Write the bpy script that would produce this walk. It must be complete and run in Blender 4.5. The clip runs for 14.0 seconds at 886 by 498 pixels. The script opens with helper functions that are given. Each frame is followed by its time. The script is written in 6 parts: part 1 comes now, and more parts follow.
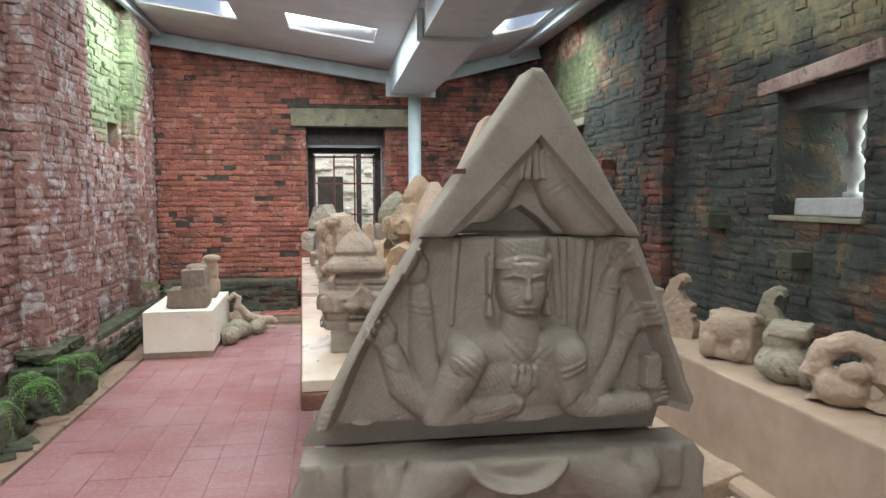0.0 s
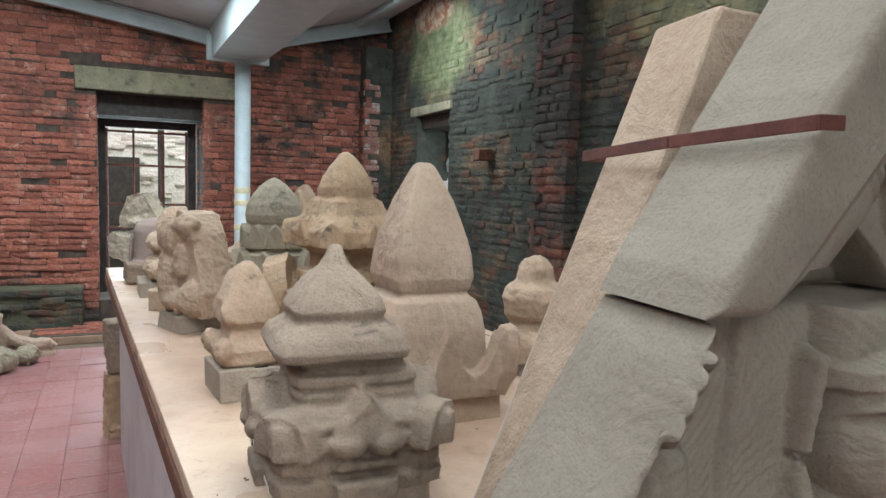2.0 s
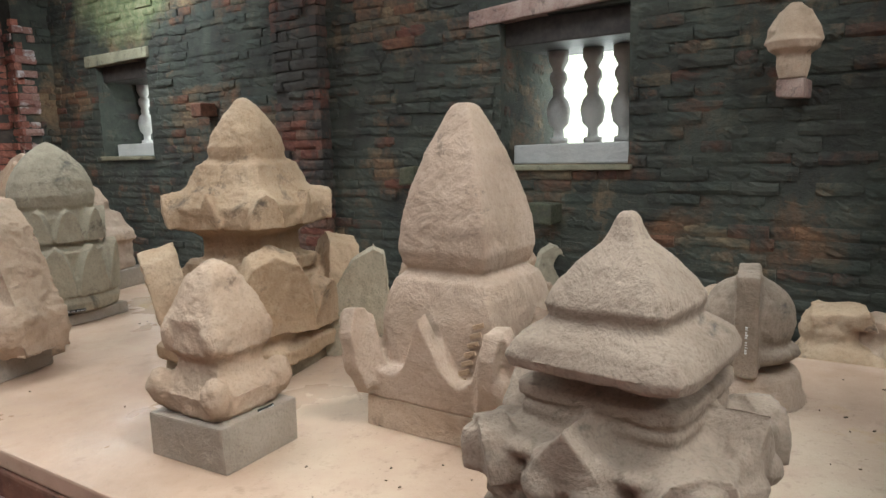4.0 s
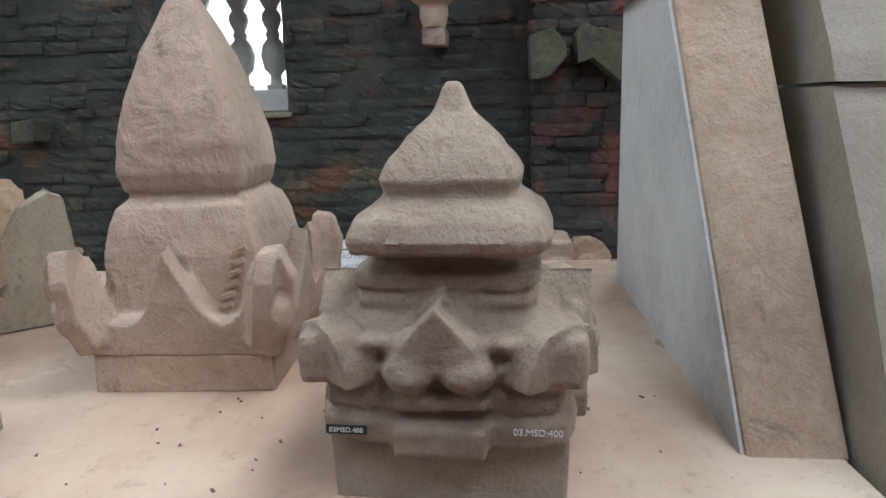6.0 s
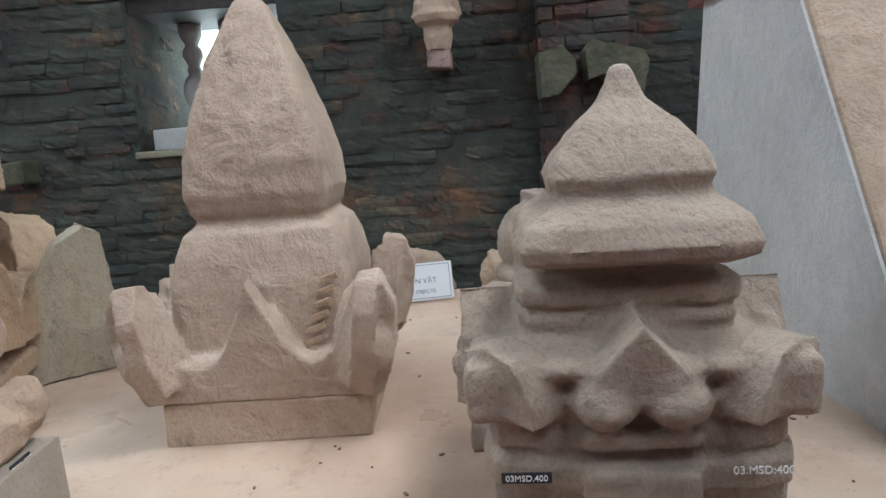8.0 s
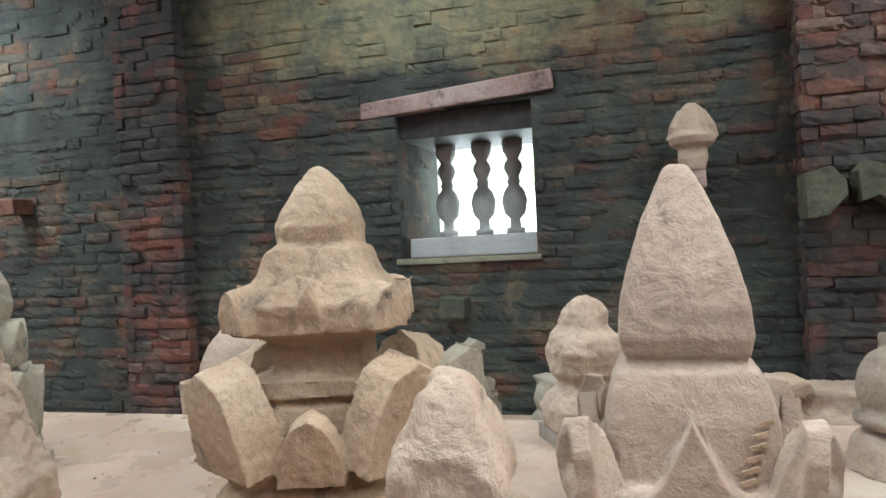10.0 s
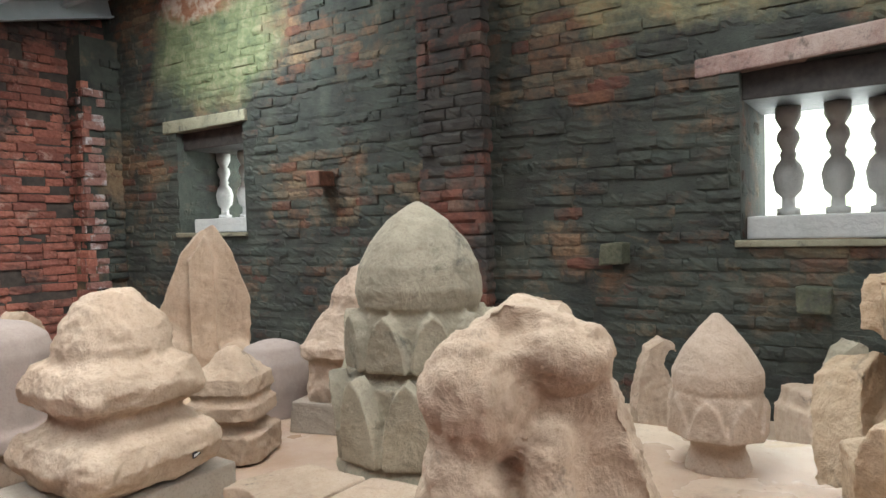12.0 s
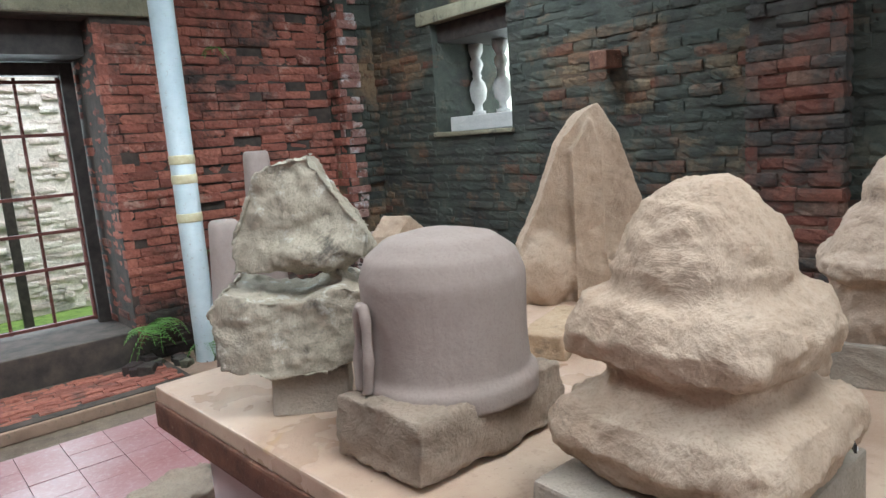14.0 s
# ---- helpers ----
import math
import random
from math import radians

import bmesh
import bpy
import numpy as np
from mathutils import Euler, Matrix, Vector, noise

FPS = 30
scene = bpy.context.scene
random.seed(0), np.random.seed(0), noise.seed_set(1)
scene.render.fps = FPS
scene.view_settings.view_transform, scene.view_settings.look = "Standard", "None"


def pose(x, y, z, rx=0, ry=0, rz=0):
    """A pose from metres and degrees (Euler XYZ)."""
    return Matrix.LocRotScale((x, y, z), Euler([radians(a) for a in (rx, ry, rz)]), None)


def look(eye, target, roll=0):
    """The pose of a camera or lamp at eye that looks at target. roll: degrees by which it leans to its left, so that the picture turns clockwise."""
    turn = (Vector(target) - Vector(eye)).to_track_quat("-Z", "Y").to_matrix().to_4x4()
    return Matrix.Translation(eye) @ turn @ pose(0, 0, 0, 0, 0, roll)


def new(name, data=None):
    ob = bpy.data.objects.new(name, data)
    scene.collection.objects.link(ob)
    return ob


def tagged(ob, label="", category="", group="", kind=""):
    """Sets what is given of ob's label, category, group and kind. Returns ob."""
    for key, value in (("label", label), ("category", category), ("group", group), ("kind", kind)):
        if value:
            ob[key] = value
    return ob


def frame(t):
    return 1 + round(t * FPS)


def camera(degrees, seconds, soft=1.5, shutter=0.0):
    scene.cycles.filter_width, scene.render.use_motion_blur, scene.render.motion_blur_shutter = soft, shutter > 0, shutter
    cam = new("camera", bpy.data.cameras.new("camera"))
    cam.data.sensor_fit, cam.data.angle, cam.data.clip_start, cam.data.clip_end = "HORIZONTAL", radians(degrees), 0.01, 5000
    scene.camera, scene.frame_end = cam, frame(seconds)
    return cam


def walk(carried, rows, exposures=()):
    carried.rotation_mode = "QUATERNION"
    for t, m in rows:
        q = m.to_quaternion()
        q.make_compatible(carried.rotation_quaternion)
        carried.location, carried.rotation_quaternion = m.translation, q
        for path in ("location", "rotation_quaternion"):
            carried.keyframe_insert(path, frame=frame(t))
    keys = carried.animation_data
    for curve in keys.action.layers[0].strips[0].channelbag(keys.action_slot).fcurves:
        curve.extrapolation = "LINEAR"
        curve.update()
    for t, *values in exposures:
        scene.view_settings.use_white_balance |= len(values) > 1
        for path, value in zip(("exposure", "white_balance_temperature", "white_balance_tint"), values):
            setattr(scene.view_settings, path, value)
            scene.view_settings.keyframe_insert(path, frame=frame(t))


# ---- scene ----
cam = camera(66.1, 14.0)
PATH = [
    (0, (0.236, 0.266, 1.425), (0.555, 2.234, 1.264), -0.1),
    (0.5, (0.241, 0.574, 1.427), (0.651, 2.526, 1.282), 1.4),
    (1, (0.185, 0.879, 1.432), (0.722, 2.8, 1.285), 2.7),
    (1.5, (0.116, 1.153, 1.421), (0.782, 3.033, 1.27), 0.8),
    (2, (0.029, 1.456, 1.418), (0.909, 3.244, 1.241), 1.7),
    (2.5, (-0.121, 1.669, 1.434), (0.97, 3.339, 1.291), -0.2),
    (3, (-0.233, 1.838, 1.434), (1.087, 3.329, 1.253), -0.1),
    (3.5, (-0.302, 2.014, 1.433), (1.103, 3.425, 1.239), -3.1),
    (4, (-0.314, 2.128, 1.402), (1.306, 3.263, 1.104), -1.5),
    (4.2, (-0.327, 2.151, 1.386), (1.408, 3.088, 1.052), -0.3),
    (6.5, (-0.325, 2.371, 1.291), (1.62, 2.455, 0.834), -2.3),
    (7, (-0.256, 2.43, 1.261), (1.685, 2.424, 0.781), -2.5),
    (7.2, (-0.246, 2.443, 1.267), (1.707, 2.415, 0.836), -3.5),
    (9.3, (-0.283, 2.599, 1.344), (1.678, 2.971, 1.215), -2.3),
    (9.5, (-0.309, 2.641, 1.354), (1.642, 3.073, 1.276), -2.5),
    (10, (-0.386, 2.764, 1.38), (1.531, 3.333, 1.356), -2.8),
    (10.5, (-0.395, 2.892, 1.391), (1.453, 3.658, 1.4), -3.8),
    (11, (-0.355, 3.072, 1.401), (1.395, 4.039, 1.447), -4.9),
    (11.5, (-0.33, 3.214, 1.392), (1.334, 4.321, 1.344), -3.0),
    (12, (-0.323, 3.391, 1.402), (1.346, 4.492, 1.329), -1.6),
    (12.5, (-0.338, 3.547, 1.4), (1.293, 4.685, 1.19), -2.3),
    (13, (-0.325, 3.722, 1.383), (1.213, 4.955, 1.041), -4.1),
    (13.5, (-0.308, 3.902, 1.373), (1.083, 5.296, 1.03), -4.5),
    (14, (-0.339, 4.071, 1.374), (0.931, 5.581, 1.043), -4.3),
]
walk(cam, [(t, look(eye, target, roll)) for t, eye, target, roll in PATH], [
    (0, 0.2, 6350, 8), (1.5, 0.2, 6300, 8), (2.5, -0.1, 6250, 7), (4, 0.0, 6550, 9), (6.5, -0.12, 5850, 9), (7.2, -0.12, 5850, 9), (9.5, 0.33, 5950, 8), (10.5, 0.35, 6300, 9), (11.5, 0.38, 6550, 10), (12.2, 0.33, 6600, 10),
    (13, 0.15, 6500, 10), (14, 0.1, 6050, 8)])

# ---- daylight: an overcast sky, skylights, windows and the doorway ----
world = bpy.data.worlds.new("overcast_sky")
scene.world = world
world.use_nodes = True
wn = world.node_tree
sky = wn.nodes.new("ShaderNodeTexSky")
sky.sky_type, sky.sun_disc = "NISHITA", False
sky.sun_elevation, sky.sun_rotation = radians(58), radians(200)
sky.air_density, sky.dust_density = 1.0, 6.0
wn.links.new(sky.outputs[0], wn.nodes["Background"].inputs[0])
wn.nodes["Background"].inputs[1].default_value = 0.15
sun_data = bpy.data.lights.new("sun", "SUN")
sun_data.energy, sun_data.angle, sun_data.color = 1.5, radians(30), (1.0, 0.95, 0.88)
sun = new("sun", sun_data)
sun.rotation_euler = (radians(32), 0, radians(20))


def sky_lamp(name, m, sx, sy, watts, colour):
    """An area lamp: the sky's light through an opening, or added fill outdoors."""
    d = bpy.data.lights.new(name, "AREA")
    d.shape, d.size, d.size_y, d.energy, d.color = "RECTANGLE", sx, sy, watts, colour
    ob = new(name, d)
    ob.matrix_world = m
    return ob


DAY = (0.86, 0.965, 1.02)


# ---- materials ----
class Nodes:
    """A node material, with short ways to add nodes."""

    def __init__(self, name):
        self.m = bpy.data.materials.new(name)
        self.m.use_nodes = True
        self.t = self.m.node_tree
        self.b = self.t.nodes["Principled BSDF"]

    def add(self, kind, **sets):
        n = self.t.nodes.new(kind)
        for key, value in sets.items():
            n.inputs[key.replace("_", " ")].default_value = value
        return n

    def link(self, a, b):
        self.t.links.new(a, b)

    def where(self):
        return self.add("ShaderNodeNewGeometry").outputs["Position"]

    def local(self):
        return self.add("ShaderNodeTexCoord").outputs["Object"]

    def noise(self, at, scale, detail=5.0, rough=0.6, distort=0.0):
        n = self.add("ShaderNodeTexNoise", Scale=scale, Detail=detail, Roughness=rough, Distortion=distort)
        self.link(at, n.inputs["Vector"])
        return n.outputs["Fac"]

    def ramp(self, fac, *stops):
        n = self.add("ShaderNodeValToRGB")
        els = n.color_ramp.elements
        while len(els) < len(stops):
            els.new(0.5)
        for e, (p, c) in zip(els, stops):
            e.position = p
            e.color = (c, c, c, 1) if isinstance(c, (int, float)) else (*c, 1)
        self.link(fac, n.inputs["Fac"])
        return n.outputs["Color"]

    def math(self, op, a, b=0.5, clamp=False):
        n = self.add("ShaderNodeMath")
        n.operation, n.use_clamp = op, clamp
        for i, v in enumerate((a, b)):
            if isinstance(v, (int, float)):
                n.inputs[i].default_value = v
            else:
                self.link(v, n.inputs[i])
        return n.outputs[0]

    def mix(self, fac, a, b, mode="MIX"):
        n = self.t.nodes.new("ShaderNodeMix")
        n.data_type, n.blend_type = "RGBA", mode
        for i, v in ((0, fac), (6, a), (7, b)):
            if isinstance(v, (int, float)):
                n.inputs[i].default_value = v
            elif isinstance(v, tuple):
                n.inputs[i].default_value = (*v, 1)
            else:
                self.link(v, n.inputs[i])
        return n.outputs[2]

    def axis(self, at, which):
        n = self.add("ShaderNodeSeparateXYZ")
        self.link(at, n.inputs[0])
        return n.outputs[which]

    def done(self, colour, rough=0.9, bump=None, strength=0.4, distance=0.01, spec=0.25):
        if isinstance(colour, tuple):
            self.b.inputs["Base Color"].default_value = (*colour, 1)
        else:
            self.link(colour, self.b.inputs["Base Color"])
        if isinstance(rough, (int, float)):
            self.b.inputs["Roughness"].default_value = rough
        else:
            self.link(rough, self.b.inputs["Roughness"])
        self.b.inputs["Specular IOR Level"].default_value = spec
        if bump is not None:
            n = self.add("ShaderNodeBump", Strength=strength, Distance=distance)
            self.link(bump, n.inputs["Height"])
            self.link(n.outputs[0], self.b.inputs["Normal"])
        return self.m


def stone_material(name, pale, mid, dark, stain=(0.06, 0.055, 0.05), stain_at=0.66, lichen=None, relief=0.5):
    """Weathered sandstone: blotches, grain, pits and a few dark stains."""
    n = Nodes(name)
    p = n.where()
    big = n.noise(p, 4.5, 4, 0.6)
    grain = n.noise(p, 60, 6, 0.7)
    fine = n.noise(p, 260, 3, 0.6)
    c = n.ramp(big, (0.3, dark), (0.5, mid), (0.72, pale))
    c = n.mix(n.ramp(grain, (0.35, 0.0), (0.75, 0.55)), c, pale)
    c = n.mix(n.ramp(fine, (0.3, 0.5), (0.5, 0.0)), c, dark)
    blot = n.noise(p, 11, 7, 0.72, 0.4)
    c = n.mix(n.ramp(blot, (stain_at - 0.05, 0.0), (stain_at + 0.06, 0.75)), c, stain)
    if lichen:
        spots = n.noise(p, 26, 5, 0.7, 0.2)
        c = n.mix(n.ramp(spots, (0.57, 0.0), (0.66, 0.8)), c, lichen)
    chips = n.add("ShaderNodeTexVoronoi", Scale=38.0)
    n.link(p, chips.inputs["Vector"])
    h = n.math("ADD", n.math("MULTIPLY", grain, 0.45), n.math("MULTIPLY", fine, 0.22))
    h = n.math("ADD", h, n.math("MULTIPLY", n.noise(p, 17, 5, 0.62, 0.6), 1.9))
    h = n.math("ADD", h, n.math("MULTIPLY", chips.outputs["Distance"], 0.35))
    return n.done(c, 0.93, h, relief, 0.009, 0.15)


def brick_material(name, bricks, mould, mould_at, mould_scale=1.1, growth=None, pale=None):
    """Old brick: each its own shade, black mould and algae over them in patches."""
    n = Nodes(name)
    p = n.where()
    geo = n.add("ShaderNodeNewGeometry").outputs["Random Per Island"]
    each = n.math("FRACT", n.math("ADD", geo, n.add("ShaderNodeObjectInfo").outputs["Random"]))
    k = len(bricks) - 1
    c = n.ramp(each, *[(i / k, b) for i, b in enumerate(bricks)])
    grain = n.noise(p, 45, 6, 0.7)
    c = n.mix(n.ramp(grain, (0.3, 0.55), (0.6, 0.0)), c, tuple(v * 0.45 for v in bricks[0]))
    if pale:
        scab = n.noise(p, 7, 7, 0.75, 0.5)
        c = n.mix(n.ramp(scab, (pale[1] - 0.04, 0.0), (pale[1] + 0.08, 0.85)), c, pale[0])
    blot = n.math("ADD", n.noise(p, mould_scale, 8, 0.68, 0.3), n.math("MULTIPLY", n.math("SUBTRACT", each, 0.5), 0.09))
    if callable(mould_at):
        blot = n.math("ADD", blot, mould_at(n, p))
        at = 0.5
    else:
        at = mould_at
    shade = n.ramp(n.noise(p, 3.3, 6, 0.7), (0.35, mould[0]), (0.6, mould[1]), (0.75, mould[2]))
    c = n.mix(n.ramp(blot, (at - 0.07, 0.0), (at + 0.09, 0.93)), c, shade)
    if growth:
        c = growth(n, p, c)
    rough = n.noise(p, 90, 5, 0.7)
    return n.done(c, 0.94, n.math("ADD", rough, n.math("MULTIPLY", grain, 0.8)), 0.6, 0.008, 0.15)


def patch(n, p, centre, radii, edge, scale):
    """A ragged patch of growth round a place, 0 to 1."""
    d = None
    for i, (c, r) in enumerate(zip(centre, radii)):
        q = n.math("POWER", n.math("DIVIDE", n.math("SUBTRACT", n.axis(p, i), c), r), 2.0)
        d = q if d is None else n.math("ADD", d, q)
    d = n.math("ADD", d, n.math("MULTIPLY", n.math("SUBTRACT", n.noise(p, scale, 7, 0.7), 0.5), edge))
    return n.ramp(d, (0.45, 1.0), (1.0, 0.0))


def plain_material(name, a, b, scale, rough=0.8, bump=0.3, spec=0.3, speck=None, metal=0.0):
    n = Nodes(name)
    p = n.where()
    c = n.ramp(n.noise(p, scale, 6, 0.65), (0.32, a), (0.68, b))
    if speck:
        c = n.mix(n.ramp(n.noise(p, scale * 7, 5, 0.7), (0.6, 0.0), (0.7, 0.8)), c, speck)
    n.b.inputs["Metallic"].default_value = metal
    return n.done(c, rough, n.noise(p, scale * 14, 5, 0.7), bump, 0.004, spec)


def right_wall_growth(n, p, c):
    moss = patch(n, p, (2.75, 7.3, 2.72), (0.9, 0.75, 0.55), 1.8, 2.6)
    c = n.mix(moss, c, n.ramp(n.noise(p, 9, 6, 0.7), (0.35, (0.085, 0.105, 0.06)), (0.5, (0.135, 0.15, 0.078)), (0.7, (0.24, 0.22, 0.14))))
    ochre = patch(n, p, (2.7, 3.4, 2.75), (0.9, 2.0, 0.6), 2.4, 2.2)
    c = n.mix(n.math("MULTIPLY", ochre, 0.75), c, n.ramp(n.noise(p, 8, 6, 0.7), (0.35, (0.10, 0.105, 0.075)), (0.55, (0.23, 0.2, 0.11)), (0.7, (0.30, 0.2, 0.1))))
    bare = patch(n, p, (2.75, 7.45, 3.06), (0.9, 0.5, 0.2), 2.2, 4.0)
    return n.mix(n.math("MULTIPLY", bare, 0.7), c, n.ramp(n.noise(p, 14, 3, 0.5), (0.42, (0.3, 0.1, 0.06)), (0.6, (0.55, 0.4, 0.33))))


def left_wall_growth(n, p, c):
    moss = patch(n, p, (-1.76, 7.0, 2.6), (0.7, 0.95, 0.75), 1.6, 3.0)
    c = n.mix(moss, c, n.ramp(n.noise(p, 10, 6, 0.7), (0.35, (0.15, 0.16, 0.12)), (0.52, (0.22, 0.26, 0.13)), (0.7, (0.37, 0.38, 0.29))))
    foot = n.math("SUBTRACT", n.math("ADD", 0.75, n.math("MULTIPLY", n.math("SUBTRACT", n.noise(p, 2.5, 6, 0.7), 0.5), 1.6)), n.math("MULTIPLY", n.axis(p, 2), 1.5))
    return n.mix(n.ramp(foot, (0.2, 0.0), (0.5, 0.85)), c, n.ramp(n.noise(p, 6, 6, 0.7), (0.35, (0.03, 0.045, 0.03)), (0.65, (0.09, 0.12, 0.06))))


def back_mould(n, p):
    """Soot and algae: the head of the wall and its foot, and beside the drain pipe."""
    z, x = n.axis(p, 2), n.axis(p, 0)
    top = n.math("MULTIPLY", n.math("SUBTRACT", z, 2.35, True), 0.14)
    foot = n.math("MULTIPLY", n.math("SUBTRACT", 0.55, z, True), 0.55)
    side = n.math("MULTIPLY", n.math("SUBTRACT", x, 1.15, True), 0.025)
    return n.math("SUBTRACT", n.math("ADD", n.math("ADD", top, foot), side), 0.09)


RED = ((0.2, 0.078, 0.06), (0.32, 0.118, 0.084), (0.4, 0.155, 0.108), (0.27, 0.108, 0.082))
MAT = {
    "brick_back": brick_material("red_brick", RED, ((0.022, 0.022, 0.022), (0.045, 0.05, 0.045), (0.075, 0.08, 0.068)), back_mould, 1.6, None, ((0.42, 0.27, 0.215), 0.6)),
    "brick_right": brick_material("mouldy_brick", ((0.13, 0.055, 0.04), (0.17, 0.085, 0.05), (0.24, 0.17, 0.1), (0.1, 0.085, 0.06), (0.22, 0.11, 0.06), (0.15, 0.12, 0.08)),
                                  ((0.03, 0.035, 0.033), (0.058, 0.068, 0.058), (0.115, 0.115, 0.085)), 0.405, 1.9, right_wall_growth),
    "brick_pillar": brick_material("soot_red_brick", ((0.14, 0.055, 0.04), (0.2, 0.085, 0.06), (0.2, 0.13, 0.095), (0.16, 0.065, 0.05)),
                                   ((0.03, 0.032, 0.031), (0.055, 0.056, 0.05), (0.09, 0.09, 0.075)), 0.44, 2.0),
    "brick_left": brick_material("bleached_brick", ((0.24, 0.12, 0.1), (0.31, 0.16, 0.13), (0.34, 0.21, 0.175), (0.27, 0.14, 0.12)),
                                 ((0.03, 0.03, 0.028), (0.06, 0.065, 0.055), (0.1, 0.1, 0.085)), 0.66, 1.6, left_wall_growth, ((0.5, 0.46, 0.44), 0.54)),
    "mortar": plain_material("dark_joint", (0.035, 0.03, 0.026), (0.09, 0.068, 0.055), 9, 0.95),
    "sand": stone_material("tan_sandstone", (0.48, 0.375, 0.285), (0.39, 0.285, 0.205), (0.265, 0.185, 0.13)),
    "rose": stone_material("rose_sandstone", (0.46, 0.36, 0.285), (0.38, 0.285, 0.215), (0.27, 0.195, 0.145)),
    "grey": stone_material("grey_sandstone", (0.34, 0.27, 0.21), (0.26, 0.2, 0.152), (0.16, 0.125, 0.096)),
    "relief": stone_material("grey_brown_sandstone", (0.305, 0.265, 0.215), (0.255, 0.215, 0.17), (0.195, 0.162, 0.128), stain_at=0.72, relief=0.35),
    "olive": stone_material("olive_sandstone", (0.40, 0.35, 0.265), (0.315, 0.27, 0.2), (0.2, 0.172, 0.127), stain_at=0.62, relief=0.4),
    "ochre": stone_material("ochre_sandstone", (0.47, 0.36, 0.255), (0.38, 0.265, 0.17), (0.25, 0.165, 0.1), stain_at=0.62),
    "lichen": stone_material("lichen_sandstone", (0.42, 0.38, 0.30), (0.32, 0.28, 0.22), (0.17, 0.15, 0.125), stain_at=0.6, lichen=(0.52, 0.5, 0.44)),
    "linga": stone_material("smooth_mauve_stone", (0.33, 0.27, 0.24), (0.29, 0.235, 0.21), (0.24, 0.19, 0.165), stain_at=0.78, relief=0.16),
    "slate": stone_material("dark_grey_stone", (0.17, 0.165, 0.155), (0.125, 0.12, 0.112), (0.085, 0.082, 0.076), stain_at=0.75),
    "block": stone_material("cement_block", (0.36, 0.31, 0.26), (0.3, 0.25, 0.2), (0.22, 0.18, 0.145), stain_at=0.7),
    "pale_block": stone_material("pale_cement", (0.55, 0.53, 0.5), (0.46, 0.45, 0.43), (0.36, 0.35, 0.33), stain_at=0.74),
    "mossy": stone_material("mossy_stone", (0.15, 0.14, 0.1), (0.08, 0.082, 0.052), (0.042, 0.047, 0.032), stain_at=0.6),
    "lintel": stone_material("grey_lintel_stone", (0.29, 0.27, 0.19), (0.21, 0.19, 0.13), (0.12, 0.11, 0.08), stain_at=0.6),
    "rose_lintel": stone_material("rose_lintel_stone", (0.42, 0.33, 0.28), (0.27, 0.165, 0.14), (0.15, 0.09, 0.08), stain_at=0.58),
    "whitewash": plain_material("whitewash", (0.68, 0.66, 0.62), (0.78, 0.77, 0.74), 5, 0.85, 0.25),
    "cream": plain_material("cream_plaster", (0.74, 0.66, 0.52), (0.82, 0.77, 0.66), 3, 0.8, 0.2, speck=(0.55, 0.42, 0.28)),
    "mauve_wash": plain_material("mauve_plaster", (0.45, 0.41, 0.42), (0.58, 0.54, 0.54), 4, 0.9, 0.5),
    "peach": plain_material("peach_plaster", (0.36, 0.25, 0.175), (0.46, 0.345, 0.25), 4, 0.85, 0.3, speck=(0.36, 0.3, 0.2)),
    "edge": plain_material("worn_brown_edge", (0.07, 0.03, 0.02), (0.2, 0.09, 0.055), 18, 0.7, 0.5, speck=(0.36, 0.27, 0.2)),
    "steel": plain_material("grey_painted_steel", (0.36, 0.42, 0.44), (0.45, 0.51, 0.52), 6, 0.5, 0.1, 0.4, speck=(0.3, 0.27, 0.22)),
    "roof": plain_material("roof_sheet", (0.42, 0.43, 0.45), (0.52, 0.53, 0.55), 3, 0.6, 0.1),
    "rust": plain_material("rusty_paint", (0.09, 0.03, 0.025), (0.17, 0.06, 0.045), 20, 0.6, 0.3),
    "wood": plain_material("dark_wood", (0.02, 0.017, 0.015), (0.055, 0.045, 0.04), 16, 0.6, 0.3),
    "soil": plain_material("damp_soil", (0.10, 0.075, 0.055), (0.22, 0.165, 0.12), 5, 0.95, 0.8, speck=(0.3, 0.25, 0.2)),
    "slab": plain_material("worn_paver", (0.2, 0.13, 0.09), (0.32, 0.22, 0.16), 5, 0.9, 0.5, speck=(0.1, 0.1, 0.07)),
    "grass": plain_material("grass", (0.08, 0.14, 0.03), (0.2, 0.3, 0.07), 12, 0.9, 0.5),
    "leaf": plain_material("fern_leaf", (0.07, 0.17, 0.04), (0.16, 0.3, 0.07), 30, 0.6, 0.1),
    "tape": plain_material("yellowed_tape", (0.5, 0.44, 0.26), (0.62, 0.57, 0.38), 30, 0.5, 0.1),
    "black": plain_material("black_label", (0.015, 0.015, 0.015), (0.03, 0.03, 0.03), 50, 0.5, 0.1),
    "paint": plain_material("white_lettering", (0.6, 0.6, 0.57), (0.72, 0.72, 0.7), 60, 0.6, 0.1),
    "sign": plain_material("white_sign_sheet", (0.66, 0.68, 0.68), (0.74, 0.76, 0.76), 7, 0.35, 0.03, 0.5),
    "sign_blue": plain_material("blue_grey_print", (0.16, 0.2, 0.26), (0.2, 0.25, 0.32), 40, 0.4, 0.05),
}


